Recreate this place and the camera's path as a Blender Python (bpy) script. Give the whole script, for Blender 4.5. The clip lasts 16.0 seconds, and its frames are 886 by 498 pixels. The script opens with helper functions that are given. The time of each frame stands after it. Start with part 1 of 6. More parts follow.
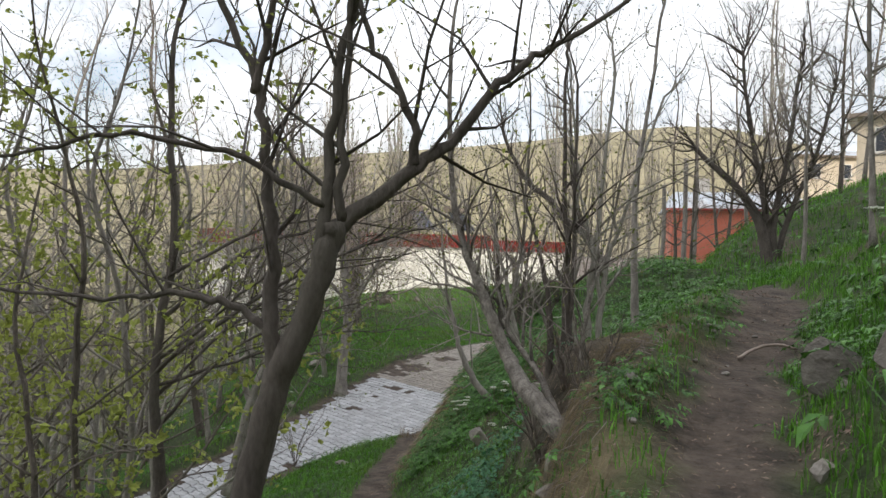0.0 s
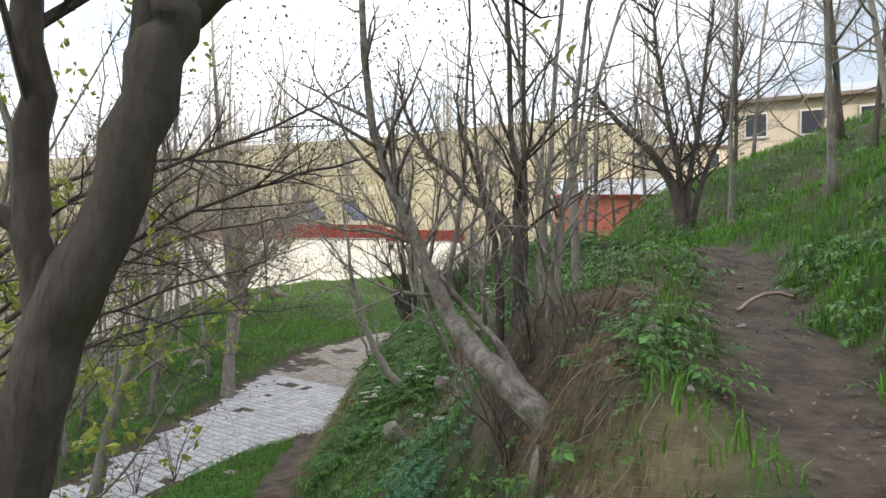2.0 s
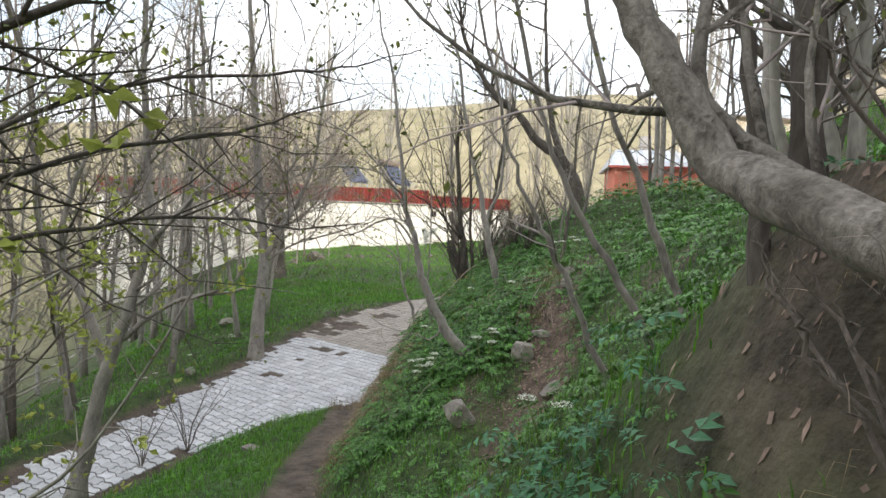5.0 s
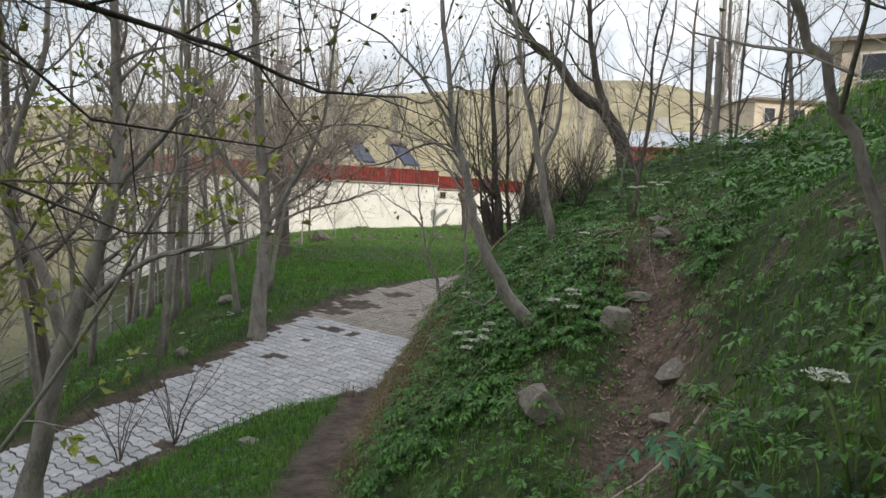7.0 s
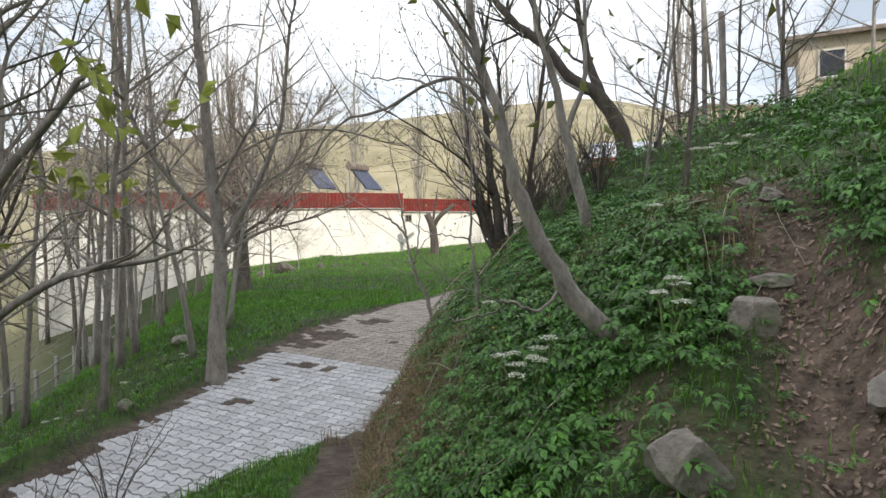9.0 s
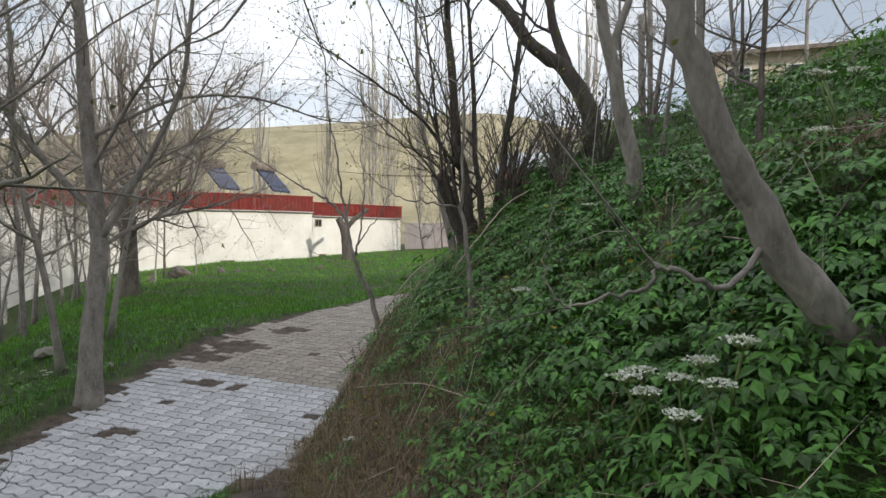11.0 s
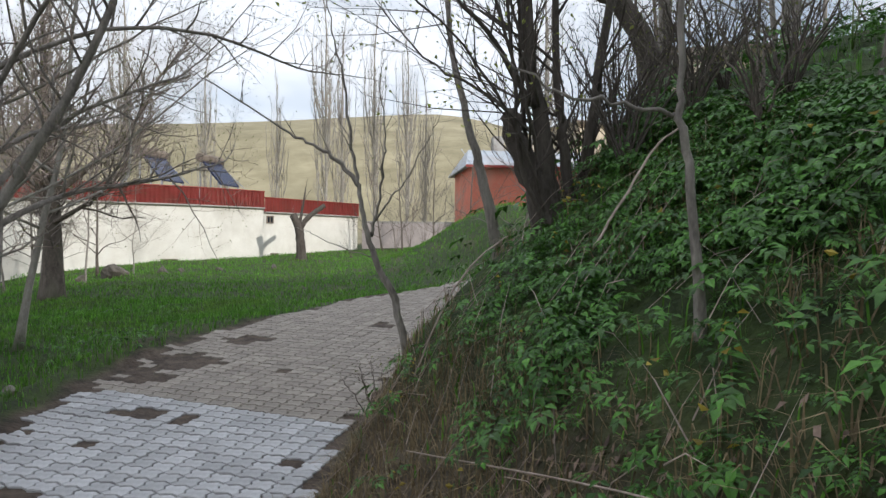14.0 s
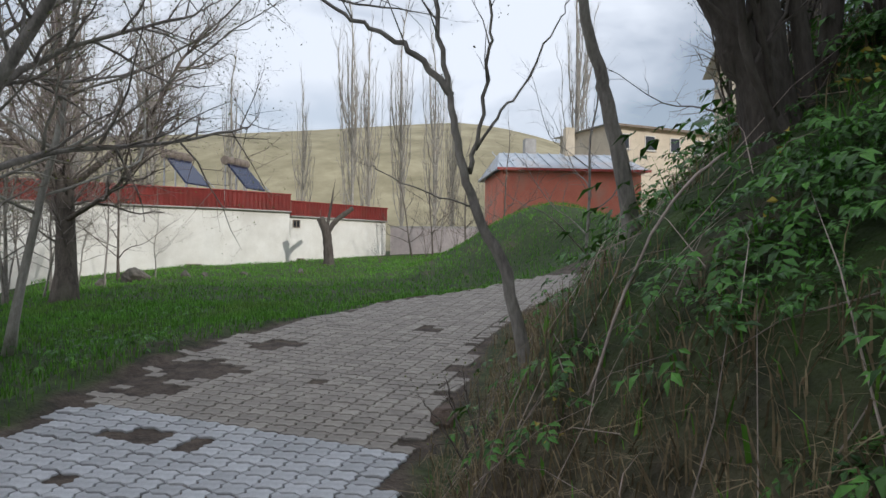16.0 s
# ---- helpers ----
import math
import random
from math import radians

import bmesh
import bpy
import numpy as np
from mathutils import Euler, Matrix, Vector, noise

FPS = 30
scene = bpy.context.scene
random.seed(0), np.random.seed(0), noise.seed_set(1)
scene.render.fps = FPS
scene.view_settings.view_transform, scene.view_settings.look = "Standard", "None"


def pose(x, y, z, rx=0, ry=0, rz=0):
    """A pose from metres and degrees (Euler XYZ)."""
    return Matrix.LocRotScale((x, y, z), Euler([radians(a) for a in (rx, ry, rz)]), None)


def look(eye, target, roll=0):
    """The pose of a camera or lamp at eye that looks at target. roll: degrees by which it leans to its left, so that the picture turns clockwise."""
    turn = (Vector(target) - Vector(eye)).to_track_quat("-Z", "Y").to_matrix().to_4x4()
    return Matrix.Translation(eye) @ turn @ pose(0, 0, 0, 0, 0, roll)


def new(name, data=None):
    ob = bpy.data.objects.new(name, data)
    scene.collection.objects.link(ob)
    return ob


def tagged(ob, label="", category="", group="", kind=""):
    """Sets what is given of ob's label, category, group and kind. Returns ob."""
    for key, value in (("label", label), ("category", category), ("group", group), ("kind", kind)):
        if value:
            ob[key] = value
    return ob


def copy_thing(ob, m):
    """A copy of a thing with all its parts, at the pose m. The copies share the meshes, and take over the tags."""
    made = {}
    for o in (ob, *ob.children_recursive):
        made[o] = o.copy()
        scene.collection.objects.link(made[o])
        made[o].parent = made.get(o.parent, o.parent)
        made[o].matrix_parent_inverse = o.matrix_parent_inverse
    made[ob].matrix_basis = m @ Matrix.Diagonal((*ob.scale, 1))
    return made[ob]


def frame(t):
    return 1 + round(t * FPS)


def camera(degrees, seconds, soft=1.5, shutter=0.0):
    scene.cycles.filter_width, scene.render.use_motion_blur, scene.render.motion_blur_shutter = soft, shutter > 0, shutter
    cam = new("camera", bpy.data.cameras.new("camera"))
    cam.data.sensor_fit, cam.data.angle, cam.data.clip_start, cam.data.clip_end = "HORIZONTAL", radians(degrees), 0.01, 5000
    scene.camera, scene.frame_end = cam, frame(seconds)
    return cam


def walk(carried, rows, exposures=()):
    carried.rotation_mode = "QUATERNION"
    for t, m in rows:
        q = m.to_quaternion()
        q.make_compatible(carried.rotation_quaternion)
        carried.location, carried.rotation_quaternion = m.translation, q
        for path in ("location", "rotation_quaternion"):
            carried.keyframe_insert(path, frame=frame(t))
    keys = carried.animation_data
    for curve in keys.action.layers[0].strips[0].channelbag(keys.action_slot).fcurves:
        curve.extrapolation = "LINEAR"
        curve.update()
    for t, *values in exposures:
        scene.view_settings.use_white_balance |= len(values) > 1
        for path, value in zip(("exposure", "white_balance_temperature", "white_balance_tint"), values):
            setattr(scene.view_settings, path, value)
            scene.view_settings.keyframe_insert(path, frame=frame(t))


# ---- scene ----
cam = camera(69.3, 16.0, soft=1.5)
PATH = [
    (0, (0.876, -3.663, 2.932), (0.647, -1.676, 2.914), 1.4),
    (0.5, (0.823, -3.455, 2.868), (0.625, -1.466, 2.925), 2.1),
    (1, (0.741, -3.186, 2.805), (0.696, -1.187, 2.773), 0.2),
    (1.5, (0.71, -2.826, 2.697), (0.759, -0.831, 2.552), -0.6),
    (2, (0.622, -2.557, 2.607), (0.729, -0.56, 2.574), 0.1),
    (2.5, (0.605, -2.252, 2.523), (0.78, -0.264, 2.396), -0.0),
    (3, (0.573, -1.916, 2.485), (0.839, 0.062, 2.36), 1.1),
    (3.5, (0.516, -1.627, 2.441), (0.81, 0.341, 2.24), 0.7),
    (4, (0.48, -1.378, 2.38), (0.523, 0.612, 2.186), 0.8),
    (4.2, (0.449, -1.268, 2.35), (0.442, 0.727, 2.206), 1.4),
    (6.3, (0.14, 0.356, 1.757), (0.134, 2.354, 1.652), 2.9),
    (6.5, (0.1, 0.47, 1.748), (0.044, 2.466, 1.631), 2.8),
    (7, (-0.047, 0.775, 1.651), (-0.068, 2.769, 1.499), 2.4),
    (7.5, (-0.101, 1.084, 1.53), (-0.19, 3.082, 1.524), 0.7),
    (8, (-0.227, 1.444, 1.446), (-0.269, 3.443, 1.406), 1.8),
    (8.5, (-0.311, 1.825, 1.411), (-0.24, 3.821, 1.324), 0.1),
    (9, (-0.372, 2.187, 1.343), (-0.281, 4.184, 1.275), -1.1),
    (9.2, (-0.424, 2.335, 1.284), (-0.286, 4.33, 1.257), -0.3),
    (11.5, (-0.819, 4.143, 1.027), (-0.409, 6.1, 0.99), -0.6),
    (12, (-0.896, 4.466, 0.971), (-0.477, 6.421, 0.937), -0.9),
    (12.5, (-0.96, 4.772, 0.923), (-0.65, 6.747, 0.842), -0.3),
    (13, (-1.025, 5.147, 0.899), (-0.68, 7.112, 0.756), -0.0),
    (13.5, (-1.058, 5.528, 0.887), (-0.646, 7.485, 0.902), -0.9),
    (14, (-1.08, 5.892, 0.867), (-0.538, 7.817, 0.84), 0.5),
    (14.5, (-1.109, 6.243, 0.821), (-0.67, 8.192, 0.724), 1.9),
    (15, (-1.066, 6.71, 0.755), (-0.637, 8.658, 0.597), 0.6),
    (15.5, (-1.092, 7.118, 0.637), (-0.597, 9.044, 0.423), 1.4),
    (16, (-1.135, 7.525, 0.557), (-0.664, 9.469, 0.561), 0.4),
]
walk(cam, [(t, look(eye, target, roll)) for t, eye, target, roll in PATH],
     exposures=[(0, -0.38, 6500, 10), (1, -0.10, 6500, 10), (2.5, -0.01, 6500, 10), (4, 0.43, 6450, 10), (6.5, -0.57, 6450, 10), (9, -0.24, 6450, 10), (11.5, -0.66, 6350, 10), (12.5, -0.78, 6350, 10),
                (13.5, -0.58, 6200, 10), (14.5, -0.76, 6150, 10), (15.5, -0.93, 6150, 10), (16, -0.96, 6000, 10)])

# ---------------------------------------------------------------- light
SUN_HEIGHT, SUN_TURN = 20, 148   # degrees: above the horizon; clockwise from straight ahead
sky = bpy.data.worlds.new("sky")
scene.world = sky
sky.use_nodes = True
nt = sky.node_tree
air = nt.nodes.new("ShaderNodeTexSky")
air.sky_type, air.sun_disc = "NISHITA", False
air.sun_elevation, air.sun_rotation = radians(SUN_HEIGHT), radians(SUN_TURN)
coord = nt.nodes.new("ShaderNodeTexCoord")
stretch = nt.nodes.new("ShaderNodeMapping")
stretch.inputs["Scale"].default_value = (1.0, 1.0, 2.6)
cloud = nt.nodes.new("ShaderNodeTexNoise")
cloud.inputs["Scale"].default_value, cloud.inputs["Detail"].default_value = 2.3, 7
cloud.inputs["Distortion"].default_value = 0.4
cover = nt.nodes.new("ShaderNodeMapRange")
cover.inputs["From Min"].default_value, cover.inputs["From Max"].default_value = 0.36, 0.54
cover.inputs["To Min"].default_value = 0.32
white = nt.nodes.new("ShaderNodeMix")
white.data_type = "RGBA"
white.inputs[7].default_value = (11.4, 11.7, 12.2, 1)
back = nt.nodes["Background"]
back.inputs["Strength"].default_value = 0.15
for a, b in ((coord.outputs["Generated"], stretch.inputs[0]), (stretch.outputs[0], cloud.inputs["Vector"]), (cloud.outputs["Fac"], cover.inputs["Value"]),
             (cover.outputs[0], white.inputs[0]), (air.outputs[0], white.inputs[6]), (white.outputs[2], back.inputs["Color"])):
    nt.links.new(a, b)
sun = new("sun", bpy.data.lights.new("sun", "SUN"))
sun.data.energy, sun.data.angle, sun.data.color = 4.2, radians(1.0), (1.0, 0.93, 0.83)
a = radians(SUN_TURN)
sun.matrix_world = look((0, 0, 0), (-math.sin(a) * math.cos(radians(SUN_HEIGHT)), -math.cos(a) * math.cos(radians(SUN_HEIGHT)), -math.sin(radians(SUN_HEIGHT))))


# ---------------------------------------------------------------- materials
def ink(nt, kind, **values):
    n = nt.nodes.new(kind)
    for k, v in values.items():
        n.inputs[k.replace("_", " ")].default_value = v
    return n


def material(name, dark, light, scale=6.0, rough=0.85, metal=0.0, bump=0.3, fine=60.0, per_object=0.0, per_island=0.0, tint=None, tint_scale=1.2, tint_amount=0.5,
             stretch_z=1.0, translucent=0.0, space="Object", depth=0.02):
    """Two tones mixed by coarse and fine noise, an optional third in large stains, with relief."""
    m = bpy.data.materials.new(name)
    m.use_nodes = True
    nt = m.node_tree
    p = nt.nodes["Principled BSDF"]
    p.inputs["Roughness"].default_value, p.inputs["Metallic"].default_value = rough, metal
    co = nt.nodes.new("ShaderNodeTexCoord")
    mp = ink(nt, "ShaderNodeMapping", Scale=(1, 1, stretch_z))
    nt.links.new(co.outputs[space], mp.inputs[0])
    big = ink(nt, "ShaderNodeTexNoise", Scale=scale, Detail=5.0, Roughness=0.65)
    small = ink(nt, "ShaderNodeTexNoise", Scale=fine, Detail=3.0)
    for n in (big, small):
        nt.links.new(mp.outputs[0], n.inputs["Vector"])
    add = nt.nodes.new("ShaderNodeMath")
    add.operation = "MULTIPLY_ADD"
    add.inputs[1].default_value = 0.45
    nt.links.new(small.outputs["Fac"], add.inputs[0])
    nt.links.new(big.outputs["Fac"], add.inputs[2])
    rng = ink(nt, "ShaderNodeMapRange", From_Min=0.45, From_Max=1.0)
    nt.links.new(add.outputs[0], rng.inputs[0])
    mix = nt.nodes.new("ShaderNodeMix")
    mix.data_type = "RGBA"
    mix.inputs[6].default_value, mix.inputs[7].default_value = (*dark, 1), (*light, 1)
    nt.links.new(rng.outputs[0], mix.inputs[0])
    colour = mix.outputs[2]
    if tint:
        st = ink(nt, "ShaderNodeTexNoise", Scale=tint_scale, Detail=4.0)
        nt.links.new(mp.outputs[0], st.inputs["Vector"])
        r2 = ink(nt, "ShaderNodeMapRange", From_Min=0.5, From_Max=0.66, To_Max=tint_amount)
        nt.links.new(st.outputs["Fac"], r2.inputs[0])
        m2 = nt.nodes.new("ShaderNodeMix")
        m2.data_type = "RGBA"
        m2.inputs[7].default_value = (*tint, 1)
        nt.links.new(r2.outputs[0], m2.inputs[0])
        nt.links.new(colour, m2.inputs[6])
        colour = m2.outputs[2]
    if per_object or per_island:
        src = nt.nodes.new("ShaderNodeObjectInfo").outputs["Random"] if per_object else nt.nodes.new("ShaderNodeNewGeometry").outputs["Random Per Island"]
        amount = per_object or per_island
        r3 = ink(nt, "ShaderNodeMapRange", To_Min=1 - amount, To_Max=1 + amount)
        nt.links.new(src, r3.inputs[0])
        hs = nt.nodes.new("ShaderNodeHueSaturation")
        nt.links.new(r3.outputs[0], hs.inputs["Value"])
        nt.links.new(colour, hs.inputs["Color"])
        colour = hs.outputs[0]
    nt.links.new(colour, p.inputs["Base Color"])
    if bump:
        bp = ink(nt, "ShaderNodeBump", Strength=bump, Distance=depth)
        nt.links.new(add.outputs[0], bp.inputs["Height"])
        nt.links.new(bp.outputs[0], p.inputs["Normal"])
    if translucent:
        tr = nt.nodes.new("ShaderNodeBsdfTranslucent")
        nt.links.new(colour, tr.inputs[0])
        ms = nt.nodes.new("ShaderNodeMixShader")
        ms.inputs[0].default_value = translucent
        nt.links.new(p.outputs[0], ms.inputs[1])
        nt.links.new(tr.outputs[0], ms.inputs[2])
        nt.links.new(ms.outputs[0], nt.nodes["Material Output"].inputs[0])
    return m


BARK_DARK = material("dark_bark", (0.045, 0.036, 0.03), (0.16, 0.135, 0.115), 9, 0.95, bump=0.9, fine=70, stretch_z=0.35, tint=(0.14, 0.14, 0.10), tint_amount=0.35)
BARK_BROWN = material("brown_bark", (0.065, 0.052, 0.042), (0.24, 0.20, 0.17), 10, 0.95, bump=0.9, fine=80, stretch_z=0.35, tint=(0.20, 0.20, 0.14), tint_amount=0.4)
BARK_GREY = material("grey_bark", (0.12, 0.105, 0.094), (0.44, 0.395, 0.35), 9, 0.92, bump=0.7, fine=70, stretch_z=0.4, tint=(0.30, 0.31, 0.22), tint_amount=0.4)
BARK_MOTTLED = material("mottled_bark", (0.05, 0.04, 0.034), (0.40, 0.36, 0.31), 22, 0.95, bump=0.9, fine=90, stretch_z=0.7, tint=(0.10, 0.085, 0.07), tint_scale=5, tint_amount=0.7)
BARK_PALE = material("pale_bark", (0.22, 0.20, 0.17), (0.50, 0.47, 0.41), 9, 0.9, bump=0.5, fine=70, stretch_z=0.4, tint=(0.16, 0.14, 0.12), tint_amount=0.4)
TWIG = material("twig_bark", (0.075, 0.06, 0.052), (0.23, 0.185, 0.16), 5, 0.9, bump=0, fine=40, per_island=0.35)
TWIG_PALE = material("pale_twig", (0.26, 0.20, 0.17), (0.54, 0.44, 0.375), 5, 0.9, bump=0, fine=40, per_island=0.3)
TWIG_GREY = material("grey_twig", (0.20, 0.165, 0.15), (0.47, 0.395, 0.365), 5, 0.9, bump=0, fine=40, per_island=0.3)
BUD = material("opening_bud", (0.10, 0.12, 0.03), (0.26, 0.28, 0.08), 20, 0.7, bump=0, per_island=0.4, translucent=0.35)
LEAF_YOUNG = material("young_leaf", (0.24, 0.28, 0.05), (0.46, 0.50, 0.13), 20, 0.6, bump=0, per_island=0.35, translucent=0.4)
LEAF_HERB = material("herb_leaf", (0.028, 0.098, 0.012), (0.105, 0.265, 0.031), 8, 0.42, bump=0.2, fine=50, per_island=0.6, translucent=0.18)
LEAF_BLUE = material("bluish_herb_leaf", (0.035, 0.13, 0.06), (0.10, 0.27, 0.12), 8, 0.5, bump=0.2, fine=50, per_island=0.4, translucent=0.25)
LEAF_YELLOW = material("yellow_leaf", (0.30, 0.22, 0.03), (0.50, 0.40, 0.07), 9, 0.6, bump=0, per_island=0.4, translucent=0.25)
GRASS = material("grass_blade", (0.055, 0.18, 0.013), (0.17, 0.39, 0.04), 2.5, 0.6, bump=0, fine=20, per_island=0.45, tint=(0.17, 0.20, 0.05), tint_scale=0.6, tint_amount=0.35, translucent=0.3)
STRAW = material("dry_grass", (0.13, 0.095, 0.05), (0.36, 0.28, 0.165), 6, 0.85, bump=0, per_island=0.4, translucent=0.2)
ROCK_DARK = material("dark_lichen_stone", (0.07, 0.06, 0.05), (0.22, 0.20, 0.17), 7, 0.95, bump=0.9, fine=45)
LITTER = material("dead_leaf", (0.08, 0.052, 0.036), (0.33, 0.24, 0.19), 5, 0.85, bump=0, per_island=0.55)
PETAL = material("white_umbel", (0.62, 0.64, 0.50), (0.86, 0.87, 0.80), 30, 0.7, bump=0, per_island=0.15)
STALK = material("green_stalk", (0.08, 0.13, 0.03), (0.18, 0.24, 0.07), 10, 0.6, bump=0)
ROCK = material("field_stone", (0.15, 0.13, 0.11), (0.43, 0.39, 0.345), 7, 0.9, bump=0.9, fine=45, tint=(0.14, 0.15, 0.08), tint_scale=4, tint_amount=0.6, per_object=0.15)
PAVER = material("concrete_paver", (0.38, 0.38, 0.39), (0.62, 0.62, 0.63), 14, 0.9, bump=0.5, fine=120, per_object=0.16, tint=(0.30, 0.25, 0.21), tint_scale=0.9, tint_amount=0.5, space="Object", depth=0.006)
PAVER_DIRTY = material("dusty_paver", (0.25, 0.22, 0.19), (0.43, 0.385, 0.335), 10, 0.95, bump=0.5, fine=120, per_object=0.14, depth=0.006)
PAVER_FAR = material("far_paver", (0.25, 0.22, 0.19), (0.43, 0.385, 0.335), 10, 0.95, bump=0.5, fine=120, per_island=0.14, depth=0.006)
PAVER_FAR_GREY = material("far_grey_paver", (0.38, 0.38, 0.39), (0.62, 0.62, 0.63), 14, 0.9, bump=0.5, fine=120, per_island=0.16, depth=0.006)
WHITEWASH = material("whitewashed_render", (0.70, 0.67, 0.60), (0.85, 0.83, 0.77), 1.4, 0.9, bump=0.3, fine=18, tint=(0.55, 0.52, 0.46), tint_scale=0.5, tint_amount=0.5)
RED_SHEET = material("red_painted_sheet", (0.26, 0.035, 0.028), (0.40, 0.06, 0.045), 1.5, 0.55, metal=0.0, bump=0.15, fine=20, per_object=0.08, tint=(0.22, 0.06, 0.04), tint_amount=0.5)
RED_WALL = material("coral_render", (0.60, 0.17, 0.11), (0.74, 0.25, 0.17), 0.9, 0.9, bump=0.3, fine=14, tint=(0.55, 0.30, 0.22), tint_scale=0.5, tint_amount=0.7)
ROOF_TIN = material("tin_roof", (0.36, 0.40, 0.46), (0.62, 0.66, 0.70), 1.0, 0.45, metal=0.35, bump=0.2, fine=12, tint=(0.45, 0.33, 0.26), tint_scale=0.5, tint_amount=0.4)
PLANK = material("weathered_board", (0.12, 0.09, 0.07), (0.3, 0.25, 0.2), 6, 0.9, bump=0.4, stretch_z=0.3)
TAN_WALL = material("tan_render", (0.50, 0.42, 0.31), (0.68, 0.59, 0.46), 1.0, 0.9, bump=0.3, fine=14)
PINK_WALL = material("pinkish_block_wall", (0.38, 0.33, 0.32), (0.56, 0.49, 0.47), 1.5, 0.9, bump=0.5, fine=14)
DARK_GLASS = material("dark_glass", (0.01, 0.012, 0.016), (0.03, 0.035, 0.045), 1, 0.12, bump=0)
PANEL_BLUE = material("solar_collector_glass", (0.012, 0.018, 0.05), (0.03, 0.04, 0.09), 2, 0.15, bump=0)
STEEL = material("galvanised_steel", (0.42, 0.43, 0.44), (0.6, 0.6, 0.6), 8, 0.4, metal=0.8, bump=0.1)
CONCRETE = material("grey_concrete", (0.30, 0.28, 0.26), (0.5, 0.48, 0.45), 2, 0.9, bump=0.5, fine=20)

# ---------------------------------------------------------------- the ground
def curve(ys, vs):
    """A smooth curve through a few knots, straight beyond them."""
    ys, vs = np.array(ys, float), np.array(vs, float)
    slope = np.gradient(vs, ys)

    def value(y):
        y = np.asarray(y, float)
        i = np.clip(np.searchsorted(ys, y) - 1, 0, len(ys) - 2)
        w = ys[i + 1] - ys[i]
        t = np.clip((y - ys[i]) / w, 0, 1)
        a, b, c, d = vs[i], vs[i + 1], slope[i] * w, slope[i + 1] * w
        out = (2 * t**3 - 3 * t**2 + 1) * a + (t**3 - 2 * t**2 + t) * c + (3 * t**2 - 2 * t**3) * b + (t**3 - t**2) * d
        return out + np.minimum(0, y - ys[0]) * slope[0] + np.maximum(0, y - ys[-1]) * slope[-1]
    return value


def step(a, b, v):
    t = np.clip((np.asarray(v, float) - a) / (b - a), 0, 1)
    return t * t * (3 - 2 * t)


# the footpath: its middle and height
path_x = curve((-8, -3.7, -1.3, 0.4, 2.2, 4.1, 5.5, 7.5, 10.0), (1.7, 0.9, 0.45, 0.14, -0.37, -0.82, -1.06, -1.15, -1.25))
path_z = curve((-8, -3.7, -2.2, -1.3, 0.4, 2.2, 4.1, 5.5, 7.5, 10.0), (2.2, 1.45, 1.1, 0.88, 0.32, -0.08, -0.4, -0.57, -0.88, -1.2))
# the paved road: its two edges and its height
road_l = curve((-6, 4, 8, 10.8, 12.3, 13.4, 15.8, 19.5, 23, 31), (-13.0, -7.2, -5.1, -3.95, -3.55, -3.3, -2.5, 0.4, 5.6, 18.0))
road_r = curve((-6, 4, 7.4, 9.2, 10.0, 11.9, 13.8, 17.9, 24, 31), (-10.5, -5.6, -3.8, -2.4, -1.25, -0.42, 0.48, 2.6, 9.6, 22.0))
road_z = curve((-6, 4, 8, 10, 12, 16, 24, 31, 44), (-3.4, -2.1, -1.5, -1.25, -1.08, -0.78, -0.1, 0.45, 1.7))
# the upper ledge along the bank
ledge_x = curve((-8, -4, -0.9, 0, 0.5, 2.1, 3.8, 5.8, 8, 12, 20, 30, 45), (1.5, 1.55, 1.75, 2.1, 2.33, 3.05, 3.55, 3.95, 4.2, 4.8, 7.4, 11.0, 12.0))
ledge_z = curve((-8, -4, -0.9, 0.5, 2.1, 5.8, 12, 20, 30), (1.65, 1.78, 2.12, 2.22, 2.4, 2.57, 2.45, 2.0, 1.9))
bank = curve((-8, -3, -0.5, 0.6, 1.5, 4, 7, 10, 12, 18, 26), (0.2, 1.2, 2.6, 2.4, 1.65, 0.95, 1.4, 1.65, 1.4, 0.6, 0.35))
shoulder = curve((-8, 4.5, 5.8, 8, 11, 30), (2.6, 2.6, 2.1, 2.1, 3.5, 3.5))
drop_x = curve((-10, 4, 10, 15, 25, 35, 45), (-16.5, -10.2, -6.6, -5.8, -8.0, -10.5, -14.0))


def ripple(x, y):
    return (0.5 * np.sin(1.7 * x + 0.6 * y) * np.sin(1.3 * y - 0.8 * x + 1) + 0.3 * np.sin(3.9 * x - 2.1 * y) * np.sin(4.3 * y + 1.1 * x)
            + 0.16 * np.sin(9.1 * x + 3.3 * y + 2) * np.sin(8.3 * y - 4.4 * x))


def on_road(x, y):
    """How far inside the paving a place lies, in metres; less than 0 outside."""
    return np.minimum(x - road_l(y), road_r(y) - x)


